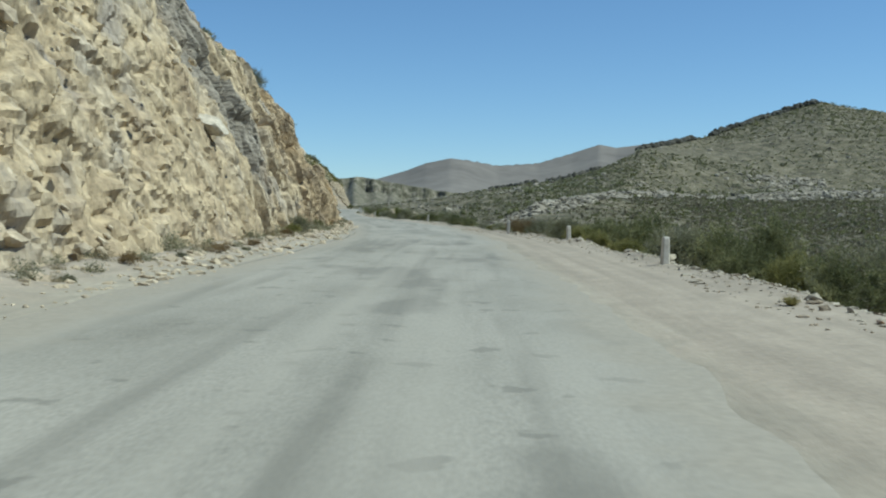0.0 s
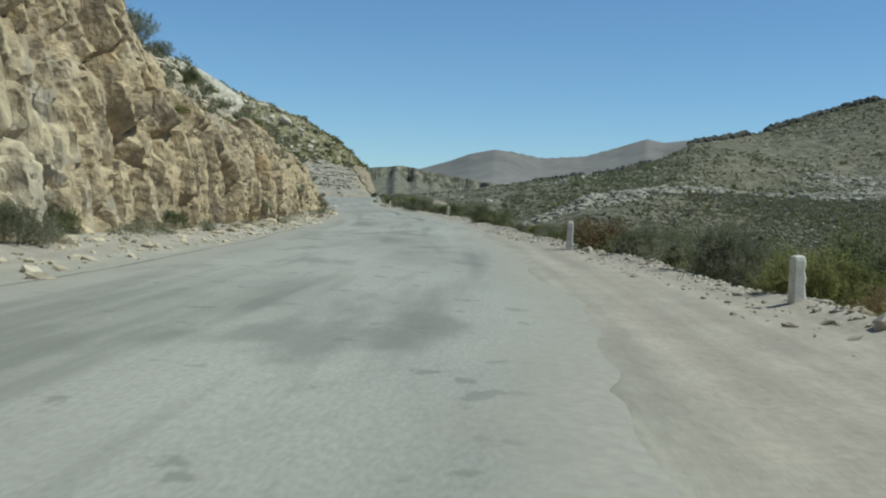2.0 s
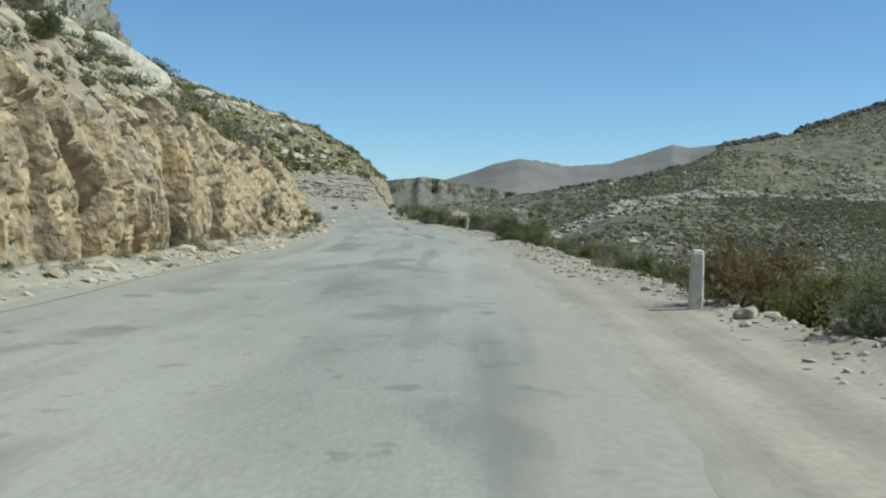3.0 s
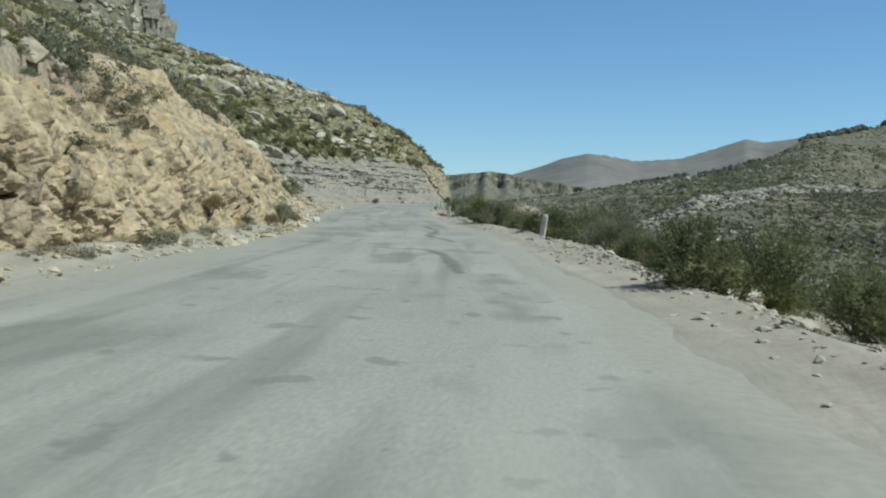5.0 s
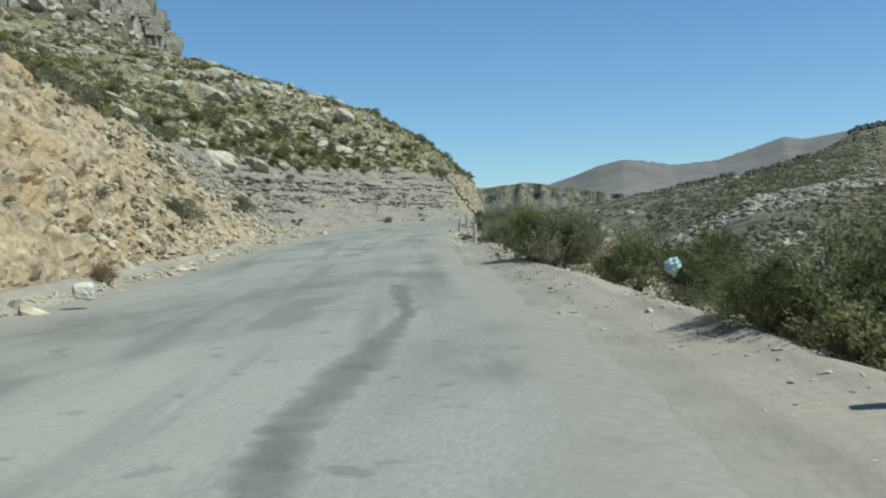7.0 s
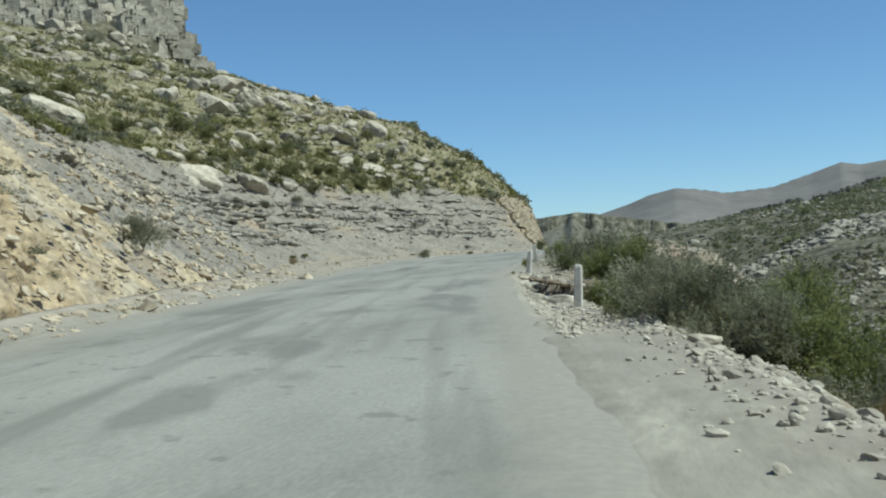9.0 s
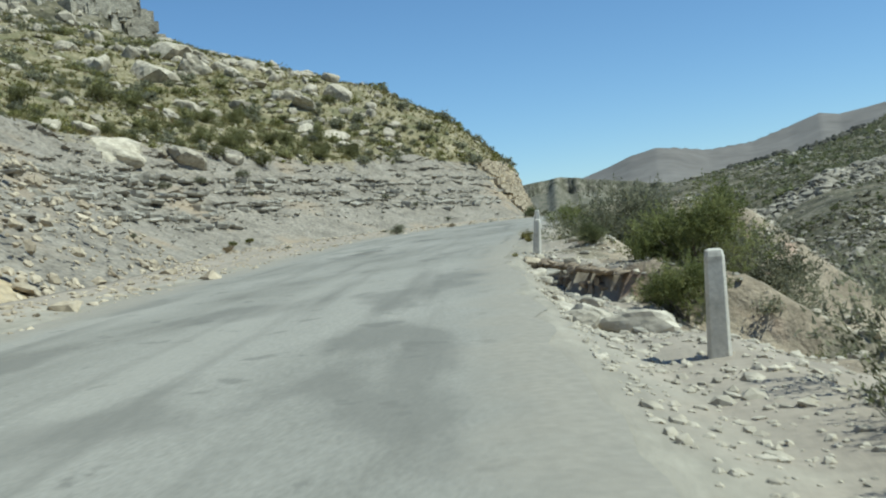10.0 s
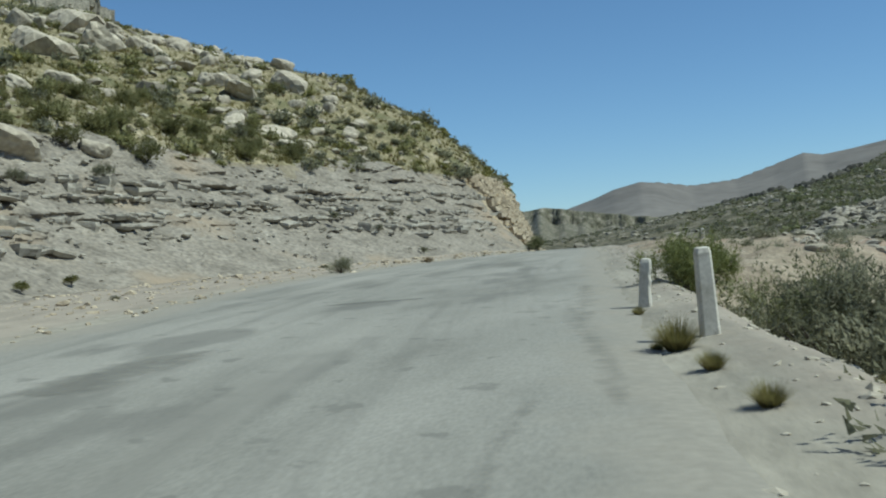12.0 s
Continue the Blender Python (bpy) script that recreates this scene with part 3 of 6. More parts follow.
def build_cliff():
    cy = np.concatenate([np.arange(-25, 8, 0.3), np.arange(8, 112, 0.1), np.arange(112, 345, 0.18)])
    nv = 96
    v = np.linspace(-0.06, 1.0, nv)
    extra = np.array([0.25, 0.6, 1.0, 1.6, 2.4, 3.6])
    xb, xt = BASE_X(cy)[:, None], TOP_X(cy)[:, None]
    zt = (TOP_Z(cy) + 0.35 * fbm(cy * 0.35, cy * 0, 61))[:, None]
    zb = ROAD_Z(cy)[:, None] + 0.28
    grey = np.clip((cy - 160) / 35, 0, 1)
    # ochre faces stand steep and bulge; the shale rests on a long scree foot
    vv = np.clip(v, 0, 1)
    bulge = (1 - grey)[:, None] * 0.45 * np.sin(vv * np.pi)[None]
    nose = np.clip((cy - 282) / 12, 0, 1)[:, None]
    rise = v[None] - (grey[:, None] * 0.10 - nose * 0.16) * np.sin(vv * np.pi)[None]
    X = np.concatenate([xb + (xt - xb) * v + bulge, xt - extra], 1)
    Y = np.repeat(cy[:, None], X.shape[1], 1)
    Z = np.concatenate([zb + (zt - zb) * rise, zt + 0.5 * extra - np.array([0.0, 0.0, 0.05, 0.2, 0.5, 1.2])], 1)
    P = np.stack([X, Y, Z], -1)
    N = np.cross(np.gradient(P, axis=1), np.gradient(P, axis=0))
    N /= np.linalg.norm(N, axis=-1, keepdims=True) + 1e-9
    N *= np.sign(N[..., :1] + 1e-9)
    fade = np.concatenate([np.ones(nv), [1.0, 0.9, 0.8, 0.6, 0.4, 0.1]])
    lumpy = np.interp(cy, [30, 48, 96, 150, 172], [1, 0, 0, 0.1, 0.35])
    jointed = np.interp(cy, [34, 50, 88, 104], [0, 1, 1, 0])
    massive = np.interp(cy, [86, 104], [0, 1])
    D = np.zeros(X.shape)
    for i in range(X.shape[0]):
        g, wl, wj, wm = grey[i], lumpy[i], jointed[i], massive[i]
        for j in range(X.shape[1]):
            x, y, z = P[i, j]
            tilt = z + 0.06 * y
            o = 0.0
            if g < 1:
                wx, wy, wz = x + 0.5 * noise.noise(Vector((x * 0.5, y * 0.5, z * 0.5))), y + 0.5 * noise.noise(Vector((x * 0.5 + 9, y * 0.5, z * 0.5))), tilt + 0.4 * noise.noise(Vector((x * 0.6, y * 0.6 + 5, z * 0.6)))
                o = 0.34 * noise.noise(Vector((x * 0.3, y * 0.3, z * 0.3 + 4))) + 0.16 * noise.noise(Vector((x * 0.8, y * 0.8 + 7, z * 0.8))) + 0.06 * noise.noise(Vector((x * 2.3, y * 2.3, z * 2.3)))
                if wl > 0:
                    o += wl * (block(wx * 0.6, wy * 0.42, wz * 0.85, 0, 0.5, 0.22) + block(wx * 1.2, wy * 0.95, wz * 1.9, 5, 0.26, 0.10) + block(wx * 2.4, wy * 2.1, wz * 3.4, 9, 0.13, 0.05))
                if wj > 0:
                    jy = y + 0.18 * noise.noise(Vector((x * 0.7, y * 0.7, z * 0.35)))
                    o += wj * (block(x * 0.5, jy * 0.62, wz * 0.1, 0, 0.95, 0.5, 0.1, 0.1) + block(x * 1.0, jy * 1.25, wz * 0.26, 5, 0.5, 0.3, 0.12, 0.1) + block(wx * 2.2, jy * 2.4, wz * 0.8, 9, 0.16, 0.1, 0.2, 0.15))
                if wm > 0:
                    band = 1 - min(1.0, abs(noise.noise(Vector((wy * 0.42 + wz * 0.30, wz * 0.62 - wy * 0.14, 3.0)))) / 0.045)
                    some = max(0.0, noise.noise(Vector((y * 0.16 + 3, z * 0.22, 8.0))) + 0.12)
                    o += wm * (block(wx * 0.45, wy * 0.36 + wz * 0.2, wz * 0.45 - wy * 0.12, 2, 0.5, 0.1, 0.2) + block(wx * 1.1, wy * 0.9 + wz * 0.5, wz * 1.3 - wy * 0.3, 3, 0.24, 0.09, 0.2) + block(wx * 2.4, wy * 2.2, wz * 2.9, 4, 0.11, 0.05, 0.25) - 0.6 * band * min(1.0, some * 3) + 0.05 * noise.noise(Vector((x * 5, y * 5, z * 5))))
            if g > 0:
                u = j / nv
                bedding = z - 0.025 * y
                lay = bedding * 0.95 + 0.5 * noise.noise(Vector((x * 0.12, y * 0.12, z * 0.1))) + 0.12 * noise.noise(Vector((x * 0.9, y * 0.9, 0)))
                k2 = math.floor(lay)
                q = lay - k2
                b, _ = facet(x * 0.3, y * 0.34, k2 * 5.17, 4, 0)
                e, _ = facet(x * 0.9, y * 0.95, k2 * 3.7, 7, 0)
                c, _ = facet(x * 1.7, y * 1.3, bedding * 2.6, 6, 0.6)
                d, _ = facet(x * 4.0, y * 3.2, bedding * 5.0, 8, 0.6)
                low = 0.36 + 0.14 * noise.noise(Vector((y * 0.11, 3.1, 0)))
                ledge = min(1, max(0.0, (u - low) / 0.08)) * min(1, max(0.35, 0.8 + 1.4 * noise.noise(Vector((y * 0.16, z * 0.35, 7)))))
                bed = max(0.0, b + 0.2) * 0.9 + max(0.0, e + 0.1) * 0.55
                thick = 0.35 + 0.3 * e
                out_by = 1.0 - 0.5 * (q - thick) / (1 - thick) if q > thick else max(0.0, 1 - (thick - q) / 0.14) * 0.9
                og = ledge * bed * out_by * 0.95 + (0.12 + 0.06 * ledge) * c + 0.07 * d
                o = o * (1 - g) + og * g
            D[i, j] = o * fade[j]
    g = grey[:, None, None]
    P = P + (N * (1 - g) + np.array([0.97, 0.0, -0.05]) * g) * D[..., None]
    ob = grid_mesh("rock_cutting", P[..., 0], P[..., 1], P[..., 2], OCHRE, True, (GREY, ORANGE))
    ob.data.set_sharp_from_angle(angle=radians(24))
    yc = np.repeat((cy[:-1] + 0.09)[:, None], X.shape[1] - 1, 1)
    zc = Z[:-1, :-1]
    isgrey = (yc + 15 * fbm(zc * 0.6, yc * 0.3, 21) + 0.5 * zc > 189) & (yc + 2 * fbm(zc * 0.9, yc * 0.6, 22) < 283.4 + 0.68 * zc)
    pocket = (np.abs(yc - 46.5 + 0.9 * (zc - 6)) < 2.3 + 1.6 * fbm(zc * 0.8, yc * 0.8, 23)) & (zc > 3.2 + 0.8 * fbm(yc, zc, 25))
    ob.data.polygons.foreach_set("material_index", np.where(isgrey | pocket, 1, np.where((yc + 7 * fbm(yc * 0.5, zc * 0.6, 24) > 58) & (yc + 8 * fbm(yc * 0.4, zc * 0.5, 26) < 176), 2, 0)).astype(np.int32).ravel())
    return tagged(ob, "steep cutting of broken ochre sandstone and grey layered shale", "cliff", kind="structure")


cliff = build_cliff()


# ---- far country ----
def polar_sheet(name, bearings, radii, height, material, smooth=True):
    B, R = np.meshgrid(np.radians(bearings), radii, indexing="ij")
    X, Y = np.sin(B) * R, np.cos(B) * R
    return grid_mesh(name, X, Y, height(np.degrees(B), R, X, Y), material, smooth)


CREST = [(-180, 800, 10), (-120, 500, 14), (-75, 420, 16), (-45, 430, 15), (-30, 480, 13.5), (-22, 525, 13.2), (-19.95, 535, 12.4), (-19.6, 535, 9.6), (-18.9, 538, 7.8), (-18.0, 550, 5.5), (-14, 650, 1.2), (-9, 800, 0.8), (-4, 800, 1.1), (-1, 800, 1.45), (2, 800, 1.97), (6.6, 900, 2.68), (8.6, 1000, 3.22), (10.6, 1100, 4.36), (14.4, 1300, 5.16), (18.4, 1430, 6.42), (19.7, 1450, 6.72), (21, 1460, 6.42), (23, 1480, 6.02), (30, 1450, 7.5), (45, 1300, 8), (80, 1000, 9), (130, 900, 8), (180, 800, 10)]
CB = np.array([c[0] for c in CREST], float)
CR = np.array([c[1] for c in CREST], float)
CE = np.array([c[2] for c in CREST], float)


def far_z(b, r, x, y):
    rc, el = np.interp(b, CB, CR), np.interp(b, CB, CE)
    zc = 1.4 + rc * np.tan(np.radians(el))
    start = np.where(b < -8, 330.0, 300.0)
    t = np.clip((r - start) / (rc - start), 0, 1)
    low = -27 + 0 * r
    bench = 1.4 + (start + 0.5 * (rc - start)) * np.tan(np.radians(np.minimum(2.0, el * 0.62)))
    right = np.clip((b - 1) / 4, 0, 1)
    plain = low + (zc - low) * (0.75 * t + 0.25 * t * t * (3 - 2 * t))
    steps = np.where(t < 0.5, low + (bench - low) * (t / 0.5) ** 0.8, np.where(t < 0.6, bench + 40 * (t - 0.5), bench + 4 + (zc - bench - 4) * ((t - 0.6) / 0.4) ** 0.95))
    up = plain * (1 - right) + steps * right
    terr = np.sin(t * 19 + fbm(x * 0.004, y * 0.004, 31) * 2) * 0.008 * zc
    back = np.maximum(r - rc, 0)
    n = fbm(x * 0.01, y * 0.01, 32, 5) * np.clip(t * 12, 0.5, 9) * np.clip(np.abs(1 - t) * 6 + 0.12, 0, 1)
    return up + terr * np.clip((1 - t) * 5, 0, 1) + n * 0.8 - back * 0.45 + np.maximum(back - 200, 0) * 0.36


bear = np.concatenate([np.arange(-180, -24, 1.2), np.arange(-24, 26, 0.12), np.arange(26, 181, 1.2)])
radii = np.concatenate([[60, 120, 200], np.geomspace(260, 1700, 130), np.geomspace(1750, 4900, 24)])
far = tagged(polar_sheet("hillside", bear, radii, far_z, VELD), "olive scrub covered hillsides with pale rock outcrops across the valley", "hillside", kind="structure")

RIM = [(-14, 2.5), (-9, 2.5), (-6, 2.55), (-4.5, 2.75), (-3, 2.45), (-1, 2.15), (0.5, 1.9), (2, 2.0), (4, 1.8), (8, 1.6)]


def rim_z(b, r, x, y):
    el = np.interp(b, [p[0] for p in RIM], [p[1] for p in RIM])
    # buttresses and gullies stand in front of and behind the line of the cliff
    rc = 1600 + 9 * fbm(b * 5.0, b * 0, 75, 4) + 2.5 * fbm(b * 23.0, b * 0, 76, 2)
    zc = 1.4 + 1600 * np.tan(np.radians(el)) + 1.0 * fbm(b * 3, b * 0, 72, 3)
    t = np.clip((r - 850) / (rc - 880), 0, 1)
    foot = -27 + (zc * (0.72 + 0.12 * fbm(b * 2.3, b * 0, 74, 3)) + 27) * t ** 1.3
    top = zc + np.clip((r - rc), 0, 60) * 0.02 - np.maximum(r - rc - 60, 0) * 0.3
    up = np.clip((r - rc) / 16, 0, 1)
    ledge = 0.55 * np.clip(up / 0.35, 0, 1) + 0.45 * np.clip((up - 0.6) / 0.4, 0, 1)
    return foot + (top - foot) * ledge + 2.5 * fbm(x * 0.03, y * 0.03, 73, 5) * np.clip(t * 4, 0, 1) * (r < rc)


rim = tagged(polar_sheet("plateau_rim", np.arange(-16, 9, 0.06), np.concatenate([np.linspace(850, 1540, 40), np.linspace(1546, 1650, 40), np.linspace(1680, 1900, 6)]), rim_z, FARROCK, True), "dark cliff band of a distant plateau", "plateau", kind="structure")

PEAK = [(-40, 1.0), (-10, 1.6), (-4.1, 2.5), (-2.0, 3.15), (-1.0, 3.55), (0.35, 3.85), (1.4, 3.72), (2.9, 3.45), (5.1, 3.6), (6.6, 4.05), (8.4, 4.62), (9.3, 4.45), (10.5, 4.6), (13, 5.0), (20, 4.4), (40, 2)]


def peak_z(b, r, x, y):
    el = np.interp(b, [p[0] for p in PEAK], [p[1] for p in PEAK])
    rc = 3600 + 500 * np.clip((b - 1) / 6, 0, 1)
    zc = 1.4 + rc * np.tan(np.radians(el))
    t = np.clip((r - 1900) / (rc - 1900), 0, 1)
    rib = fbm(x * 0.0045, y * 0.0022, 41, 5) * 6 * np.clip((1 - t) * 4, 0.05, 1) * t
    return -40 + (zc + 40) * t ** 1.25 + rib - np.maximum(r - rc, 0) * 0.5


tagged(polar_sheet("mountain", np.arange(-30, 30, 0.15), np.linspace(1900, 4500, 60), peak_z, HAZE), "bare grey-brown mountains far beyond the valley", "mountain", kind="structure")


# ---- makers for stones and plants ----
def ico(level):
    bm = bmesh.new()
    bmesh.ops.create_icosphere(bm, subdivisions=level, radius=1)
    v = np.array([q.co[:] for q in bm.verts])
    f = np.array([[q.index for q in t.verts] for t in bm.faces])
    bm.free()
    return v / np.linalg.norm(v, axis=1, keepdims=True), f


ICO = {1: ico(1), 2: ico(2), 3: ico(3)}


def stone_shape(rng, level, cuts=13):
    """A broken stone: a ball cut by random planes."""
    d, f = ICO[level]
    n = rng.normal(size=(cuts, 3))
    n /= np.linalg.norm(n, axis=1, keepdims=True)
    k = rng.uniform(0.55, 0.95, cuts)
    r = np.min(np.where(d @ n.T > 0.05, k / np.maximum(d @ n.T, 0.05), 1.15), axis=1)
    return d * np.minimum(r, 1.15)[:, None], f


def mesh_of(name, verts, faces, material):
    me = bpy.data.meshes.new(name)
    n = faces.shape[1]
    me.vertices.add(len(verts))
    me.vertices.foreach_set("co", verts.astype(np.float32).ravel())
    me.loops.add(faces.size)
    me.loops.foreach_set("vertex_index", faces.astype(np.int32).ravel())
    me.polygons.add(len(faces))
    me.polygons.foreach_set("loop_start", np.arange(0, faces.size, n, dtype=np.int32))
    me.update(calc_edges=True)
    me.polygons.foreach_set("use_smooth", np.zeros(len(faces), bool))
    me.materials.append(material)
    return me


def stones(name, P, size, material, seed, level=1, flat=0.65, dip=0.0, long=1.4):
    """Many stones joined into one mesh."""
    rng = np.random.RandomState(seed)
    shapes = [stone_shape(rng, level) for _ in range(14)]
    pick = rng.randint(0, 14, len(P))
    allv, allf, base = [], [], 0
    for s, (d, f) in enumerate(shapes):
        idx = np.where(pick == s)[0]
        if not len(idx):
            continue
        sc = size[idx, None] * np.stack([rng.uniform(0.8, long, len(idx)), rng.uniform(0.7, 1.1, len(idx)), rng.uniform(flat * 0.7, flat * 1.2, len(idx))], 1)
        a = rng.uniform(0, 2 * np.pi, len(idx))
        b = rng.normal(dip, 0.25, len(idx))
        v = d[None] * sc[:, None]
        c, q = np.cos(a)[:, None], np.sin(a)[:, None]
        v = np.stack([c * v[..., 0] - q * v[..., 1], q * v[..., 0] + c * v[..., 1], v[..., 2]], -1)
        c, q = np.cos(b)[:, None], np.sin(b)[:, None]
        v = np.stack([c * v[..., 0] + q * v[..., 2], v[..., 1], -q * v[..., 0] + c * v[..., 2]], -1)
        v = v + P[idx][:, None]
        allv.append(v.reshape(-1, 3))
        allf.append((f[None] + (np.arange(len(idx)) * len(d))[:, None, None] + base).reshape(-1, 3))
        base += len(idx) * len(d)
    return new(name, mesh_of(name, np.concatenate(allv), np.concatenate(allf), material))


def blocks(name, P, size, material, seed):
    """Many jointed rock blocks joined into one mesh: boxes with knocked corners, bedded level."""
    rng = np.random.RandomState(seed)
    n = len(P)
    c = np.array([(a, b, h) for h in (-1, 1) for a, b in ((-1, -1), (1, -1), (1, 1), (-1, 1))], float)
    v = c[None] * (1 + rng.uniform(-0.22, 0.06, (n, 8, 3))) * size[:, None]
    a = rng.normal(-0.65, 0.35, n)
    q, k = np.cos(a)[:, None], np.sin(a)[:, None]
    v = np.stack([q * v[..., 0] - k * v[..., 1], k * v[..., 0] + q * v[..., 1], v[..., 2]], -1) + P[:, None]
    f = np.array([(0, 3, 2, 1), (4, 5, 6, 7), (0, 1, 5, 4), (1, 2, 6, 5), (2, 3, 7, 6), (3, 0, 4, 7)])
    return new(name, mesh_of(name, v.reshape(-1, 3), (f[None] + (np.arange(n) * 8)[:, None, None]).reshape(-1, 4), material))


def leaves(P, radius, height, count, leaf, seed, lobes=5, narrow=0.5):
    """Leaf triangles for many low bushes at once: every bush has a few lobes of its own, so that its outline is uneven."""
    rng = np.random.RandomState(seed)
    n = len(P)
    lc = rng.normal(size=(n, lobes, 3))
    lc /= np.linalg.norm(lc, axis=-1, keepdims=True)
    lc[..., 2] = np.abs(lc[..., 2])
    lc *= rng.uniform(0.15, 0.55, (n, lobes, 1))
    which = rng.randint(0, lobes, (n, count))
    d = rng.normal(size=(n, count, 3))
    d /= np.linalg.norm(d, axis=-1, keepdims=True)
    d *= (rng.uniform(0, 1, (n, count, 1)) ** 0.5) * rng.uniform(0.3, 0.5, (n, lobes))[np.arange(n)[:, None], which][..., None]
    c = lc[np.arange(n)[:, None], which] + d
    c[..., 2] = np.abs(c[..., 2])
    c = c * np.stack([radius, radius, height], -1)[:, None] + P[:, None]
    u = rng.normal(size=(n, count, 3))
    u[..., 2] = u[..., 2] * 0.7 + 0.5
    u /= np.linalg.norm(u, axis=-1, keepdims=True)
    w = np.cross(u, rng.normal(size=(n, count, 3)))
    w /= np.linalg.norm(w, axis=-1, keepdims=True) + 1e-9
    L = (leaf * radius)[:, None, None] * rng.uniform(0.6, 1.3, (n, count, 1))
    tri = np.stack([c + u * L, c - u * L * 0.6 + w * L * narrow, c - u * L * 0.6 - w * L * narrow], 2)
    v = tri.reshape(-1, 3)
    return v, np.arange(len(v)).reshape(-1, 3)


def scrub(name, P, radius, height, count, leaf, material, seed, label, narrow=0.5, lobes=5):
    v, f = leaves(P, radius, height, count, leaf, seed, lobes, narrow)
    return tagged(new(name, mesh_of(name, v, f, material)), label, "scrub", kind="stuff")


def blades(P, height, count, spread, seed, width=0.05):
    rng = np.random.RandomState(seed)
    n = len(P)
    a = rng.uniform(0, 2 * np.pi, (n, count))
    lean = rng.uniform(0.1, 0.9, (n, count)) * spread
    out = np.stack([np.cos(a) * lean, np.sin(a) * lean, np.ones_like(a)], -1)
    out /= np.linalg.norm(out, axis=-1, keepdims=True)
    root = P[:, None] + np.stack([np.cos(a), np.sin(a), 0 * a], -1) * (rng.uniform(0, 0.22, (n, count)) * height[:, None])[..., None]
    h = (height[:, None] * rng.uniform(0.6, 1.1, (n, count)))[..., None]
    side = np.stack([-np.sin(a), np.cos(a), 0 * a], -1) * h * width
    tri = np.stack([root - side, root + side, root + out * h], 2)
    v = tri.reshape(-1, 3)
    return v, np.arange(len(v)).reshape(-1, 3)


def part(name, me, parent, label=""):
    ob = new(name, me)
    ob.parent = parent
    return tagged(ob, label) if label else ob


def branch_mesh(name, seed, reach, rise, count=1):
    """A tapered stem that bends out from the root."""
    rng = np.random.RandomState(seed)
    V, F = [], []
    for _ in range(count):
        a, ln = rng.uniform(0, 2 * np.pi), rng.uniform(0.6, 1.0)
        p0 = np.array([rng.normal(0, 0.04), rng.normal(0, 0.04), -0.08])
        p1 = p0 + np.array([math.cos(a) * reach * 0.35 * ln, math.sin(a) * reach * 0.35 * ln, rise * 0.5 * ln])
        p2 = p1 + np.array([math.cos(a + rng.normal(0, 0.5)) * reach * 0.4 * ln, math.sin(a + rng.normal(0, 0.5)) * reach * 0.4 * ln, rise * 0.35 * ln])
        for q0, q1, r0, r1 in ((p0, p1, 0.035, 0.02), (p1, p2, 0.02, 0.006)):
            d = (q1 - q0) / np.linalg.norm(q1 - q0)
            s = np.cross(d, [0.3, 0.2, 1.0])
            s /= np.linalg.norm(s)
            t = np.cross(d, s)
            b = len(V)
            for q, r in ((q0, r0), (q1, r1)):
                V += [q + r * (math.cos(k * 1.2566) * s + math.sin(k * 1.2566) * t) for k in range(5)]
            F += [[b + k, b + (k + 1) % 5, b + 5 + (k + 1) % 5, b + 5 + k] for k in range(5)]
    return mesh_of(name, np.array(V), np.array(F), BARK)


def crown(seed, tall, count, leaf, lobes, narrow):
    """The leaves of one near bush, about 1 m in radius: twig ends gathered in overlapping lobes, with gaps between them."""
    rng = np.random.RandomState(seed)
    a = rng.uniform(0, 2 * np.pi, lobes)
    q = np.sqrt(rng.uniform(0, 1, lobes)) * 0.62
    lc = np.stack([np.cos(a) * q, np.sin(a) * q, (0.2 + 0.55 * np.sqrt(np.clip(1 - q * q, 0, 1)) * rng.uniform(0.1, 1.05, lobes)) * tall], 1)
    lr = rng.uniform(0.24, 0.42, lobes)
    twigs = count // 22
    w = rng.randint(0, lobes, twigs)
    d = rng.normal(size=(twigs, 3))
    d /= np.linalg.norm(d, axis=1, keepdims=True)
    root = lc[w] + d * (lr[w] * rng.uniform(0.1, 0.85, twigs))[:, None]
    way = d * 0.7 + np.array([0, 0, 0.6]) + rng.normal(0, 0.3, (twigs, 3))
    way /= np.linalg.norm(way, axis=1, keepdims=True)
    k = rng.uniform(0, 1, (twigs, 22, 1))
    c = root[:, None] + way[:, None] * k * rng.uniform(0.12, 0.3, (twigs, 1, 1)) + rng.normal(0, 0.018, (twigs, 22, 3))
    c[..., 2] = np.abs(c[..., 2])
    c = c.reshape(-1, 3)
    u = np.repeat(way, 22, 0) + rng.normal(0, 0.6, c.shape)
    u /= np.linalg.norm(u, axis=1, keepdims=True)
    s = np.cross(u, rng.normal(size=c.shape))
    s /= np.linalg.norm(s, axis=1, keepdims=True) + 1e-9
    L = leaf * rng.uniform(0.7, 1.4, (len(c), 1))
    v = np.stack([c + u * L * 1.5, c - u * L * 0.6 + s * L * narrow, c - u * L * 0.6 - s * L * narrow], 1).reshape(-1, 3)
    return v, np.arange(len(v)).reshape(-1, 3)


def make_shrub(seed, foliage, label, count=8000, leaf=0.026, tall=1.0, lobes=9, narrow=0.45):
    root = tagged(new("shrub"), label, "shrub", "roadside shrubs")
    for i in range(6):
        part("stem", branch_mesh("stem", seed * 10 + i, 0.55, tall * 0.75), root)
    v, f = crown(seed, tall, count, leaf, lobes, narrow)
    part("foliage", mesh_of("foliage", v, f, foliage), root)
    return root


def make_tuft(seed, label):
    v, f = blades(np.zeros((1, 3)), np.array([0.85]), 1100, 1.9, seed, 0.011)
    return tagged(new("grass_tuft", mesh_of("grass_tuft", v, f, GRASS)), label, "grass", "grass tufts by the road")


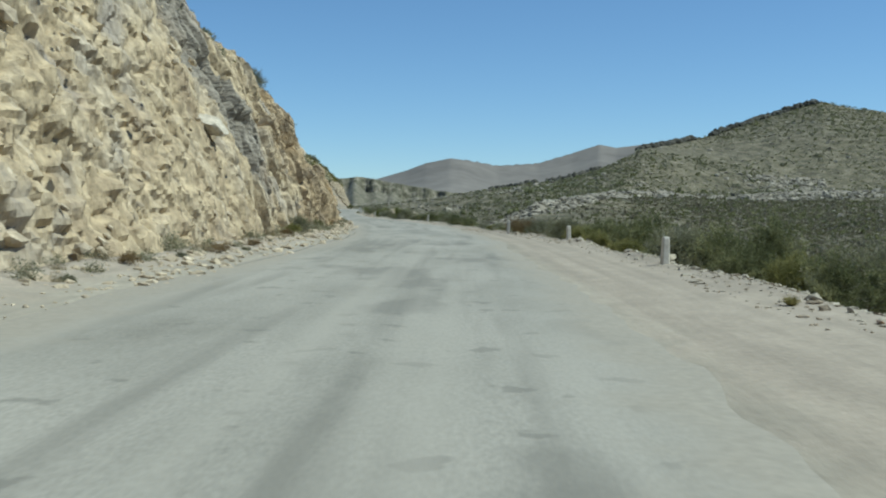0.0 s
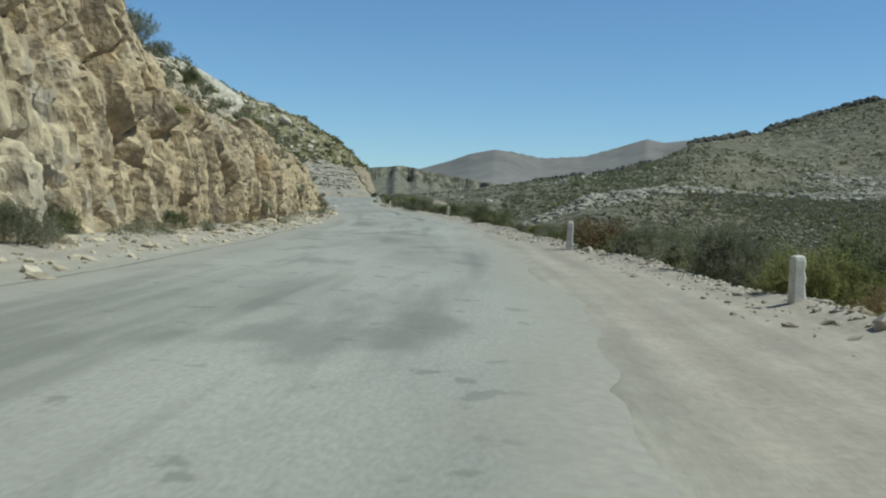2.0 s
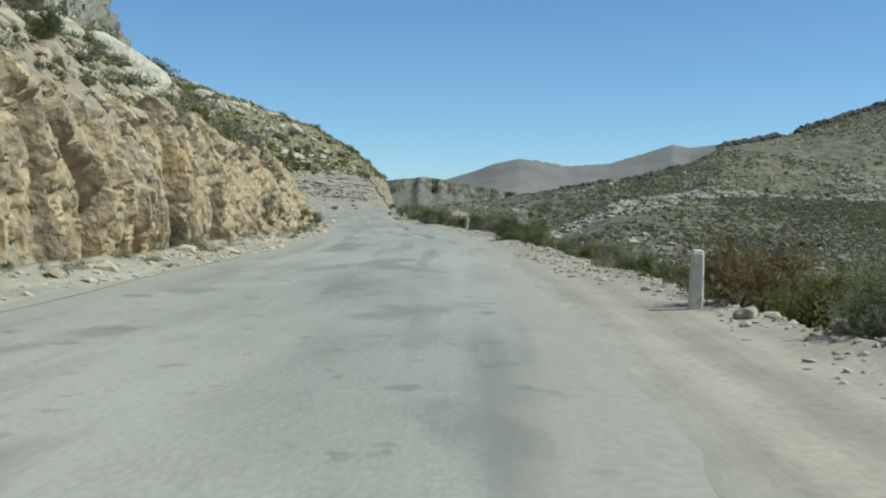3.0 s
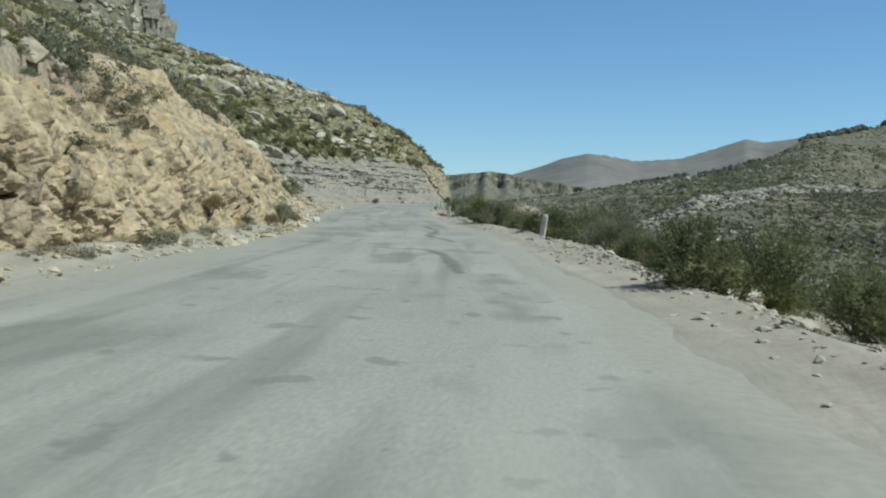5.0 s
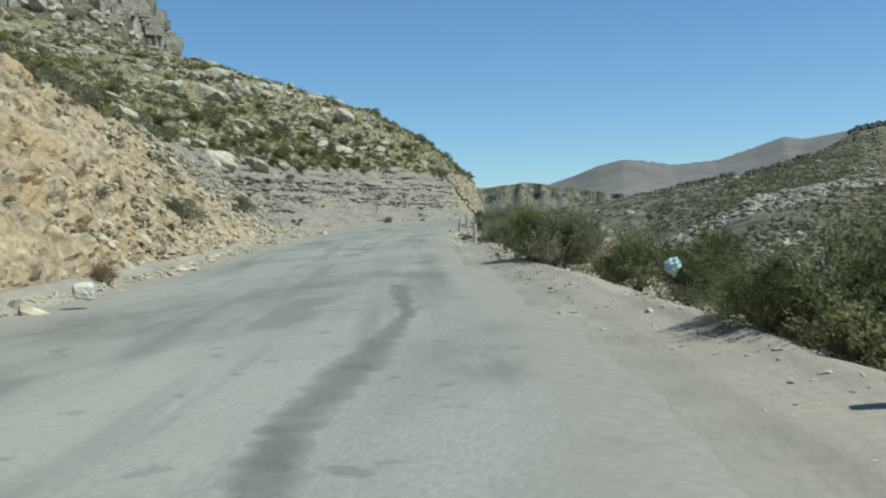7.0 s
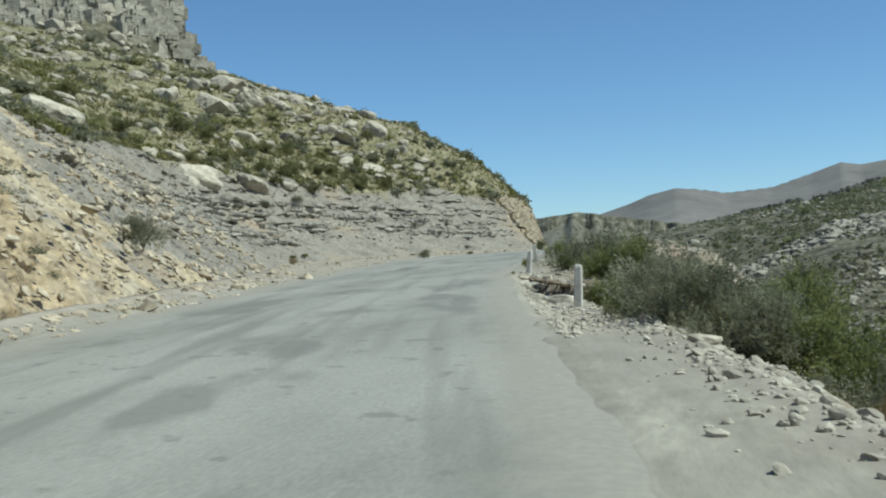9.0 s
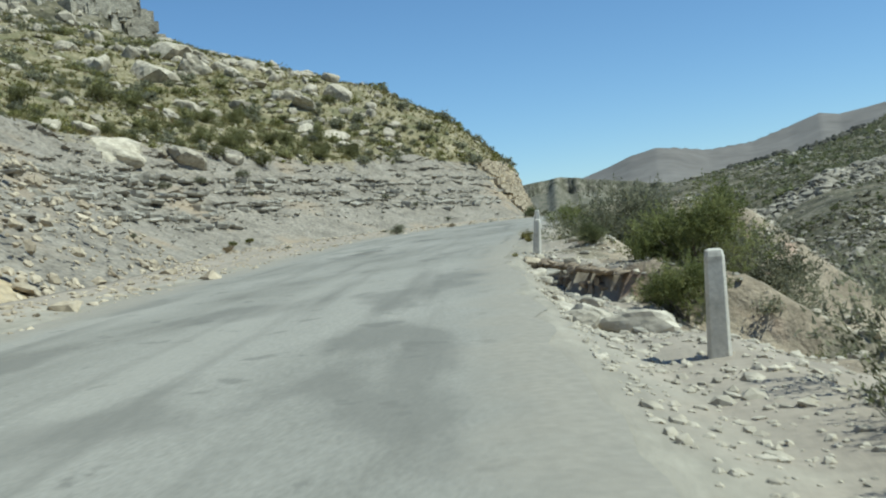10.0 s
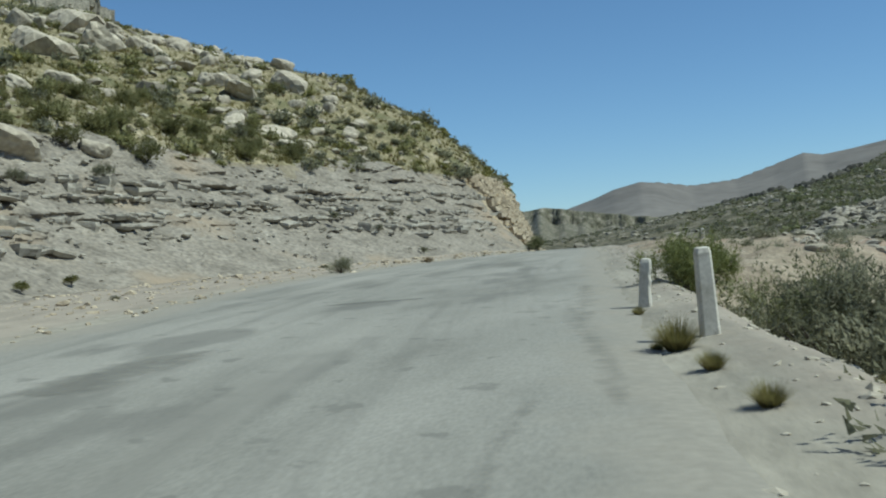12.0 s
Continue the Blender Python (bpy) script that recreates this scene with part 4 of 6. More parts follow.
def stand(kind, x, y, size, turn=0.0, sink=0.04, lean=0.0, used=set()):
    """Set a thing on the ground; the first use moves the original, later ones copy it."""
    m = Matrix.Translation((x, y, float(ground_z(x, y)) - sink)) @ pose(0, 0, 0, lean, 0, turn) @ Matrix.Diagonal((size, size, size, 1))
    if kind.name in used:
        return copy_thing(kind, m)
    used.add(kind.name)
    kind.matrix_basis = m
    return kind


# ---- tar repairs and a painted edge shadow on the road ----
def tar_shade_strip(line, seed, strength=1.0):
    """A thin ragged strip of tar, or of painted edge shadow for the first, laid along a line of (x, y, width)."""
    line = np.array(line, float)
    far_along = np.concatenate([[0], np.cumsum(np.hypot(*np.diff(line[:, :2], axis=0).T))])
    n = max(6, int(far_along[-1] / 0.18))
    q = np.linspace(0, far_along[-1], n)
    x, y, w = (np.interp(q, far_along, line[:, k]) for k in range(3))
    k = np.ones(5) / 5
    x, y, w = (np.convolve(np.pad(c, 2, "edge"), k, "valid") for c in (x, y, w))
    tx, ty = np.gradient(x), np.gradient(y)
    ln = np.hypot(tx, ty) + 1e-9
    end = np.clip(np.minimum(q, far_along[-1] - q) / 0.35, 0.15, 1) ** 0.5
    left = w * 0.5 * end * (1 + 0.28 * fbm(q * 3.1, q * 0 + seed, 401) + 0.12 * fbm(q * 11, q * 0 + seed, 402))
    right = w * 0.5 * end * (1 + 0.28 * fbm(q * 2.7, q * 0 + seed, 403) + 0.12 * fbm(q * 12, q * 0 + seed, 404))
    out = np.array([-1.3, -0.8, -0.4, 0, 0.4, 0.8, 1.3])
    side = np.where(out < 0, left[:, None], right[:, None]) * out
    X, Y = x[:, None] + (ty / ln)[:, None] * side, y[:, None] - (tx / ln)[:, None] * side
    ob = grid_mesh("tar_shade_strip", X, Y, ROAD_Z(Y) + np.array([0.005, 0.008, 0.011, 0.012, 0.011, 0.008, 0.005]), PATCH, True)
    cover = ob.data.attributes.new("cover", "FLOAT", "POINT")
    ends = np.clip(np.minimum(q, far_along[-1] - q) / 0.5, 0, 1)[:, None]
    cover.data.foreach_set("value", (strength * ends * np.clip(1.15 - np.abs(out) / 1.15, 0, 1)).astype(np.float32).ravel())
    ob.parent = road
    return ob


TAR_AND_SHADE = [
    # dark line painted for the shadow and crack at the raised left asphalt edge
    [(float(ROAD_L(y)) + 0.35 + 0.1 * math.sin(y * 0.4), y, 0.1 + 0.05 * math.sin(y * 1.3)) for y in range(26, 86, 2)],
    [(-8.7, 142.1, 0.5), (-7.0, 134.8, 0.35), (-6.5, 129.8, 0.6), (-6.2, 126.6, 0.5), (-5.8, 124.7, 0.45), (-5.2, 123.3, 0.4), (-4.8, 121.7, 0.3), (-4.4, 120.6, 0.5)],
    [(-18.3, 220, 0.5), (-18.2, 216.9, 0.8), (-17.95, 209.6, 0.6), (-17.65, 206.4, 0.5), (-17.4, 204.6, 0.4), (-17.3, 202, 0.3)],
    [(-18.0, 203, 0.2), (-18.1, 200.6, 0.3), (-17.9, 198, 0.2)],
    [(-22.9, 208.4, 0.2), (-23.4, 207.7, 1.1), (-23.5, 206.4, 1.4), (-23.4, 205.2, 1.4), (-23.3, 204, 1.1)],
    [(-24.4, 217.2, 0.4), (-23.6, 217.5, 0.9), (-22.4, 217.8, 0.9), (-21.8, 218.2, 0.3)],
    [(-6.3, 115.9, 0.3), (-5.3, 115.0, 0.5), (-4.7, 115.4, 0.5), (-3.9, 112.9, 0.4), (-3.2, 109.2, 0.45), (-2.6, 105.5, 0.2)],
]
for i, spots in enumerate(TAR_AND_SHADE):
    tar_shade_strip(spots, i * 3.7 - 3.7, 0.45 if i in (2, 3) else 1.0)

# ---- guard posts ----
def make_post(height, chipped=False):
    bm = bmesh.new()
    w, k = 0.108, 0.09
    levels = [(-0.25, w), (0.02, w), (height - 0.07, k), (height - 0.015, k * 0.86), (height, k * 0.6)]
    rings = []
    for z, r in levels:
        c = r * 0.72
        rings.append([bm.verts.new((x, y, z)) for x, y in ((r, -c), (r, c), (c, r), (-c, r), (-r, c), (-r, -c), (-c, -r), (c, -r))])
    for a, b in zip(rings, rings[1:]):
        for i in range(8):
            bm.faces.new((a[i], a[(i + 1) % 8], b[(i + 1) % 8], b[i]))
    bm.faces.new(rings[-1])
    bm.faces.new(rings[0][::-1])
    if chipped:
        for z in (0.35, 0.45, 0.55, 0.63):
            bmesh.ops.bisect_plane(bm, geom=bm.verts[:] + bm.edges[:] + bm.faces[:], plane_co=(0, 0, z), plane_no=(0, 0, 1))
        for v in bm.verts:
            if v.co.x > 0.05 and any(abs(v.co.z - z) < 0.01 for z in (0.35, 0.55)):
                v.co.x -= 0.022
    me = bpy.data.meshes.new("guard_post")
    bm.to_mesh(me)
    bm.free()
    me.materials.append(CONCRETE)
    return new("guard_post", me)


POSTS = [(5.97, 28.2, 0.80, 0, 1, ""), (5.89, 49.1, 0.76, 1, -2, "chipped "), (4.2, 67.6, 0.8, 0, 1, "", 0.13), (-1.9, 127.05, 0.88, 0, 9, "leaning "), (-11.42, 174.9, 1.06, 0, 2, "", -0.04), (-15.24, 195.1, 1.0, 0, 6, "leaning ", 0.04), (-16.33, 206.7, 1.04, 0, -2, ""), (-17.0, 211.8, 0.82, 1, 4, "chipped "), (-13.2, 254.8, 0.9, 0, 2, "")]
for x, y, h, chip, lean, word, *raised in POSTS:
    post = make_post(h, bool(chip))
    post.matrix_basis = pose(x, y, float(ground_z(x, y) - berm(x, y)) - 0.02 + sum(raised), 1, lean, random.uniform(-15, 15))
    tagged(post, f"{word}white-painted concrete guard post at the road edge", "guard post", "guard posts along the road")

# ---- boulders that stand out ----
def block_shape(rng):
    """A weathered block: a ball cut by six rough sides and a few broken corners."""
    d, f = ICO[3]
    n = np.concatenate([np.eye(3), -np.eye(3)]) + rng.normal(0, 0.22, (6, 3))
    n = np.concatenate([n, rng.normal(size=(7, 3))])
    n /= np.linalg.norm(n, axis=1, keepdims=True)
    k = np.concatenate([rng.uniform(0.55, 0.8, 6), rng.uniform(0.75, 1.0, 7)])
    q = np.maximum(d @ n.T, 0) / k
    r = (np.sum(q ** 9, axis=1) + 1.2 ** -9) ** (-1 / 9)
    return d * (r * 1.3)[:, None], f


def boulder(x, y, z, sx, sy, sz, rot, label, seed, material=None):
    rng = np.random.RandomState(seed)
    d, f = block_shape(rng)
    rough = np.array([noise.noise(Vector(q) * 2.3 + Vector((seed, 0, 0))) + 0.5 * noise.noise(Vector(q) * 5.1 + Vector((0, seed, 0))) for q in d])
    d = d * (1 + 0.09 * rough[:, None])
    ob = new("boulder", mesh_of("boulder", d * np.array([sx, sy, sz]), f, material or BOULDER))
    ob.matrix_basis = pose(x, y, z, *rot)
    return tagged(ob, label, "boulder", "large boulders on the slope")


boulder(-13.9, 91.5, 8.25, 2.05, 1.15, 0.42, (38, 38, 0), "large pale rock slab lying on top of the cutting", 3, SLAB)
boulder(-14.6, 87.0, 8.9, 1.0, 0.8, 0.4, (25, 25, 10), "weathered grey rock lying on top of the cutting", 4)
boulder(-9.05, 40.3, 5.3, 0.72, 0.85, 0.32, (14, 12, 12), "pale boulder jutting out of the ochre rock face", 5, SLAB)
boulder(-13.3, 137.0, 2.55, 0.2, 0.18, 0.16, (0, 0, 30), "small white stone at the foot of the cutting", 7, CONCRETE)
HILL_SLABS = [(-47.8, 231.5, 4.4, 1.5), (-46.1, 239.5, 3.2, 1.5), (-45, 246, 2.0, 1.0), (-48.6, 276, 2.8, 2.0), (-46.4, 277, 4.2, 1.1), (-40.4, 283.3, 3.0, 1.2), (-57.5, 293.5, 2.2, 2.2), (-52, 290, 2.0, 2.2), (-53.4, 284.8, 3.2, 1.4), (-56.4, 263.8, 3.2, 1.4), (-52, 300, 3.2, 1.6), (-53, 252, 2.4, 1.1), (-66, 286.9, 5.5, 3.0), (-61.8, 290, 3.6, 2.4), (-70.3, 272.1, 3.2, 2.4), (-72.2, 283.7, 3.0, 2.4)]
HILL_ROCKS = [(-70.8, 290.8, 6.0, 3.6), (-62, 296.8, 3.0, 2.0), (-48.9, 237.8, 1.7, 0.9), (-47.2, 252.7, 1.2, 0.9), (-46.7, 261.8, 1.6, 0.9), (-43.4, 281.7, 1.4, 1.0), (-41.5, 285.9, 1.5, 1.2), (-34, 304.4, 1.3, 0.9), (-45.2, 297.7, 1.5, 1.2), (-44.8, 292, 1.9, 1.2), (-46.8, 284.4, 2.1, 1.2), (-42.7, 275.9, 2.0, 0.9), (-78, 279, 3.0, 2.4), (-50.5, 228, 2.4, 1.2), (-58.4, 309.6, 2.4, 1.6), (-65, 314, 3.0, 2.0), (-80, 290, 3.2, 2.2), (-41.3, 285.1, 2.4, 1.3), (-40.4, 282.2, 2.9, 1.0), (-45.0, 278.1, 2.6, 1.2), (-43.2, 273.6, 2.6, 1.1), (-41.0, 288.6, 1.5, 1.0), (-47.2, 288.7, 2.0, 1.4), (-44.0, 289, 1.8, 1.0), (-55.9, 223.1, 5.0, 3.0), (-67.5, 278.5, 6.2, 4.4), (-71.6, 272.5, 2.4, 1.9), (-49.3, 293.9, 5.0, 2.6), (-66.9, 287.9, 2.8, 2.0), (-63.7, 291.1, 3.0, 1.7), (-58.8, 220.8, 2.4, 1.5), (-51.0, 284.7, 4.0, 1.5), (-47.0, 231.5, 3.2, 1.3), (-50.4, 233.0, 2.2, 1.3), (-45.6, 275.4, 3.4, 1.3), (-54.0, 283.8, 2.8, 1.5), (-47.4, 272.4, 2.4, 2.2)]
rng = np.random.RandomState(8)
HILL_PILE = [(x + rng.uniform(-1, 1), y + rng.uniform(-2, 2), rng.uniform(1.1, 2.6), rng.uniform(0.8, 1.7)) for x, y in zip(np.linspace(-76, -56, 26), np.linspace(284, 302, 26))]
for i, (x, y, s, h) in enumerate(HILL_PILE + HILL_SLABS + HILL_ROCKS):
    boulder(x, y, float(ground_z(x, y)) - h * 0.05, s * 0.36, s * 0.52, h * 0.5, (rng.uniform(-14, 14), rng.uniform(14, 34), rng.uniform(-35, 35)), "pale weathered boulder on the scrubby hillside", 30 + i)

for i, (x, y, sz) in enumerate([(1.9, 108.2, 0.5), (2.3, 105.4, 0.75), (2.7, 102.6, 0.6), (4.6, 66.0, 0.3), (5.2, 63.5, 0.34), (5.0, 69.5, 0.25), (6.6, 31.0, 0.4), (-9.6, 166.5, 0.3), (-8.9, 163.6, 0.35), (-14.4, 198.6, 0.4), (-13.4, 196.4, 0.3), (-13.9, 190.6, 0.35), (-12.6, 187.8, 0.4), (-14.9, 192.4, 0.28), (-15.0, 193.6, 0.22), (-12.2, 223.2, 0.7), (-11.8, 226.5, 0.6)]):
    b = boulder(x, y, float(ground_z(x, y)) + sz * 0.1, sz * 0.62, sz * 0.5, sz * 0.33, (rng.uniform(-10, 10), rng.uniform(-10, 25), rng.uniform(0, 180)), "broken pale rock on the outer road bank", 60 + i)
    tagged(b, group="rocks on the road bank")

# ---- joined stones ----
rng = np.random.RandomState(11)


def scatter(n, y0, y1, offset, seed):
    """Places with their height: y even along the road, x by offset(y, random)."""
    r = np.random.RandomState(seed)
    y = r.uniform(y0, y1, n)
    x = offset(y, r)
    return np.stack([x, y, ground_z(x, y)], 1), r


P, r = scatter(11000, 110, 345, lambda y, r: TOP_X(y) - 0.3 - 90 * r.uniform(0, 1, len(y)) ** 1.3, 101)
P = P[fbm(P[:, 0] * 0.2, P[:, 1] * 0.2, 302, 3) + r.uniform(-0.5, 0.5, len(P)) > 0.1]
size = np.exp(r.normal(-1.35, 0.55, len(P))).clip(0.1, 1.1)
tagged(stones("hillside_rocks", P, size, BOULDER, 102, 1, 0.55, 0.3, 1.7), "pale weathered rocks strewn over the scrubby hillside", "rocks", kind="stuff")
P, r = scatter(2600, 150, 345, lambda y, r: TOP_X(y) - 7 - 75 * r.uniform(0, 1, len(y)) ** 0.8, 99)
P = P[fbm(P[:, 0] * 0.11, P[:, 1] * 0.11, 303, 3) + r.uniform(-0.4, 0.4, len(P)) + 0.012 * (TOP_X(P[:, 1]) - P[:, 0] - 30) > 0.1]
tagged(stones("upper_hill_rocks", P, np.exp(r.normal(-0.45, 0.45, len(P))).clip(0.3, 1.7), BOULDER, 98, 2, 0.6, 0.3), "heaps of grey boulders on the upper hillside", "rocks", kind="stuff")
P, r = scatter(2400, -20, 124, lambda y, r: TOP_X(y) + 0.1 - 14 * r.uniform(0, 1, len(y)) ** 1.5, 103)
tagged(stones("cliff_top_rocks", P, np.exp(r.normal(-1.65, 0.6, len(P))).clip(0.08, 0.7), RUBBLE, 104, 1, 0.6, 0.3), "weathered rocks on top of the cutting", "rocks", kind="stuff")
P, r = scatter(5200, -5, 300, lambda y, r: BASE_X(y) + 0.5 + (ROAD_L(y) - BASE_X(y)) * r.uniform(0, 1.0, len(y)) ** 1.6, 105)
size = np.exp(r.normal(-2.75, 0.65, len(P))).clip(0.025, 0.45)
tagged(stones("fallen_rubble", P, size, RUBBLE, 106, 1, 0.6), "fallen ochre rubble along the foot of the cutting", "rubble", kind="stuff")
P, r = scatter(4200, 0, 125, lambda y, r: EDGE_R(y) + 0.4 + np.where(r.uniform(0, 1, len(y)) < 0.8, r.normal(0, 0.35, len(y)), r.uniform(-1.4, 0.8, len(y))), 107)
tagged(stones("verge_rubble", P, np.exp(r.normal(-3.1, 0.55, len(P))).clip(0.015, 0.22), SLAB, 108, 1, 0.55), "pale stones and gravel along the outer verge", "rubble", kind="stuff")
P, r = scatter(2600, 0, 150, lambda y, r: EDGE_R(y) + 0.5 - 1.7 * r.uniform(0, 1, len(y)) ** 1.8, 117)
P = P[fbm(P[:, 0] * 0.8, P[:, 1] * 0.25, 119, 3) + r.uniform(-0.3, 0.3, len(P)) > 0.0]
tagged(stones("verge_clods", P, np.exp(r.normal(-3.1, 0.5, len(P))).clip(0.015, 0.13), SCREE, 119, 1, 0.6), "brown earth clods turned up along the outer verge", "rubble", kind="stuff")
P, r = scatter(1900, 125, 260, lambda y, r: EDGE_R(y) + 0.2 + np.where(r.uniform(0, 1, len(y)) < 0.6, r.normal(0, 0.5, len(y)), r.uniform(-1.6, 3.5, len(y))), 109)
tagged(stones("bank_rubble", P, np.exp(r.normal(-3.3, 0.55, len(P))).clip(0.02, 0.14), SLAB, 110, 1, 0.5), "broken grey stones on the crumbling road bank", "rubble", kind="stuff")

P, r = scatter(800, 156, 169, lambda y, r: EDGE_R(y) + 0.2 + r.normal(0, 0.4, len(y)), 111)
tagged(stones("bank_edge_stones", P, np.exp(r.normal(-3.25, 0.55, len(P))).clip(0.02, 0.12), SLAB, 112, 2, 0.6, 0.3), "chunky pale rocks edging the crumbled road bank", "rubble", kind="stuff")
P, r = scatter(700, 178, 197, lambda y, r: EDGE_R(y) - 0.4 + 4.2 * r.uniform(0, 1, len(y)) ** 1.2, 113)
P = P[(P[:, 1] < step_y(P[:, 0]) - 0.1) | (r.uniform(0, 1, len(P)) < 0.12)]
tagged(stones("broken_edge_stones", P, np.exp(r.normal(-2.6, 0.55, len(P))).clip(0.04, 0.26), SHALE, 114, 2, 0.55, 0.2), "broken grey slabs tumbled from the crumbling road edge", "rubble", kind="stuff")

P, r = scatter(3600, 165, 197, lambda y, r: ROAD_R(y) + 0.25 + 3.6 * r.uniform(0, 1, len(y)) ** 1.3, 115)
P = P[(P[:, 1] < step_y(P[:, 0])) | (r.uniform(0, 1, len(P)) < 0.3)]
tagged(stones("edge_rubble", P, np.exp(r.normal(-3.2, 0.55, len(P))).clip(0.02, 0.14), SLAB, 116, 1, 0.6, 0.2), "pale broken stones spilling down from the asphalt edge", "rubble", kind="stuff")
for i, (x, y, sx, sy, sz, rx, ry) in enumerate([(-13.5, 182.4, 0.26, 0.4, 0.17, 8, 24), (-12.9, 180.4, 0.3, 0.5, 0.2, -6, 20), (-12.4, 183.6, 0.22, 0.26, 0.15, 10, 15), (-13.8, 184.6, 0.14, 0.2, 0.1, 5, 20), (-13.2, 185.4, 0.2, 0.26, 0.12, 12, 14), (-14.2, 186.3, 0.12, 0.18, 0.1, 0, 12), (-12.2, 178.6, 0.3, 0.45, 0.2, 6, 24), (-11.6, 181.4, 0.26, 0.34, 0.2, -8, 18), (-12.9, 178.2, 0.18, 0.2, 0.13, 0, 20), (-14.5, 187.6, 0.2, 0.26, 0.16, 8, 8)]):
    tagged(boulder(x, y, float(ground_z(x, y)) + sz * 0.35, sx, sy, sz, (rx, ry, 15 * i), "pale rock slab in the washed-out road bank", 240 + i, SLAB), group="rocks on the road bank")
r = np.random.RandomState(118)
for i in range(36):
    x = -14.95 + 0.065 * i + r.uniform(-0.1, 0.1)
    y = float(step_y(x)) + r.uniform(-0.3, 0.15)
    top = float(ground_z(x, y + 0.7))
    low = i % 2
    sx, sy, sz = (r.uniform(0.08, 0.19), r.uniform(0.1, 0.2), r.uniform(0.07, 0.17)) if low else (r.uniform(0.1, 0.26), r.uniform(0.12, 0.28), r.uniform(0.04, 0.09))
    tagged(boulder(x, y - (0.05 if low else 0.12), top - (r.uniform(0.35, 0.6) if low else 0.1), sx, sy, sz, (r.uniform(-16, 16), r.uniform(-18, 18), r.uniform(-60, 60)), "brown bedrock block in the ragged step of the bank", 300 + i, BROWN_ROCK), group="bedrock blocks in the bank")

tagged(boulder(-15.2, 193.1, float(ground_z(-15.2, 193.1)) + 0.1, 0.22, 0.24, 0.16, (6, 10, 20), "yellowish broken rock at the asphalt edge", 291, RUBBLE), group="rocks on the road bank")
tagged(boulder(-14.5, 189.9, 3.3, 0.3, 0.5, 0.05, (4, 8, -24), "flat grey slab jutting out over the washed-out hollow", 292, SHALE), group="bedrock blocks in the bank")

# shale chips that stick out of the layered face
r = np.random.RandomState(120)
n = 1500
y = r.uniform(172, 290, n)
v = r.uniform(0.05, 1, n)
xb, xt, zb, zt = BASE_X(y), TOP_X(y), ROAD_Z(y) + 0.5, TOP_Z(y)
P = np.stack([xb + (xt - xb) * v, y, zb + (zt - zb) * (v - 0.10 * np.sin(v * np.pi)) - 0.05], 1)
size = np.exp(r.normal(-1.9, 0.45, n)).clip(0.06, 0.4) * np.where(v < 0.3, 0.6, 1)
keep = (v > 0.3) | (r.uniform(0, 1, n) < 0.5)
tagged(stones("shale_chips", P[keep], size[keep], SHALE, 121, 1, 0.42, 0.0, 1.7), "small grey shale chips scattered over the layered cutting", "rubble", kind="stuff")


# squared ochre blocks at the outer corner of the cutting
r = np.random.RandomState(123)
y = r.uniform(285, 306, 620)
v = r.uniform(0.02, 1.06, 620)
P = np.stack([BASE_X(y) + (TOP_X(y) - BASE_X(y)) * v + 0.05, y, ROAD_Z(y) + 0.28 + (TOP_Z(y) - ROAD_Z(y) - 0.28) * (v + 0.06 * np.sin(v * np.pi))], 1)
P = P[P[:, 1] > 283.8 + 0.68 * P[:, 2]]
size = np.stack([r.uniform(0.2, 0.5, len(P)), r.uniform(0.2, 0.5, len(P)), r.uniform(0.1, 0.26, len(P))], 1)
tagged(blocks("corner_blocks", P, size, RUBBLE, 124), "ochre blocks piled in courses at the corner of the cutting", "rocks", kind="stuff")


def slab_mesh(rng):
    """A bed of shale broken off at the face: long along y, its front proud to +x, the underside drawn in."""
    k = np.linspace(0, 1, 4)
    back = np.stack([np.full(4, -0.5), k - 0.5], 1)
    front = np.stack([0.5 + rng.uniform(-0.16, 0.1, 4), 0.5 - k + rng.uniform(-0.05, 0.05, 4)], 1)
    ring = np.concatenate([back, front])
    V, m = [], len(ring)
    for z, inset in ((-0.5, 0.78), (0.15, 1.0), (0.5, 0.93)):
        V += [(p[0] * inset, p[1] * (0.5 + 0.5 * inset), z + rng.uniform(-0.1, 0.1)) for p in ring]
    bm = bmesh.new()
    vs = [bm.verts.new(q) for q in V]
    for a in (0, m):
        for i in range(m):
            bm.faces.new((vs[a + (i + 1) % m], vs[a + i], vs[a + m + i], vs[a + m + (i + 1) % m]))
    bm.faces.new(vs[:m])
    bm.faces.new(vs[2 * m:][::-1])
    bmesh.ops.triangulate(bm, faces=[f for f in bm.faces if len(f.verts) > 4])
    bmesh.ops.recalc_face_normals(bm, faces=bm.faces[:])
    me = bpy.data.meshes.new("rock_slab")
    bm.to_mesh(me)
    bm.free()
    me.materials.append(SHALE)
    return me


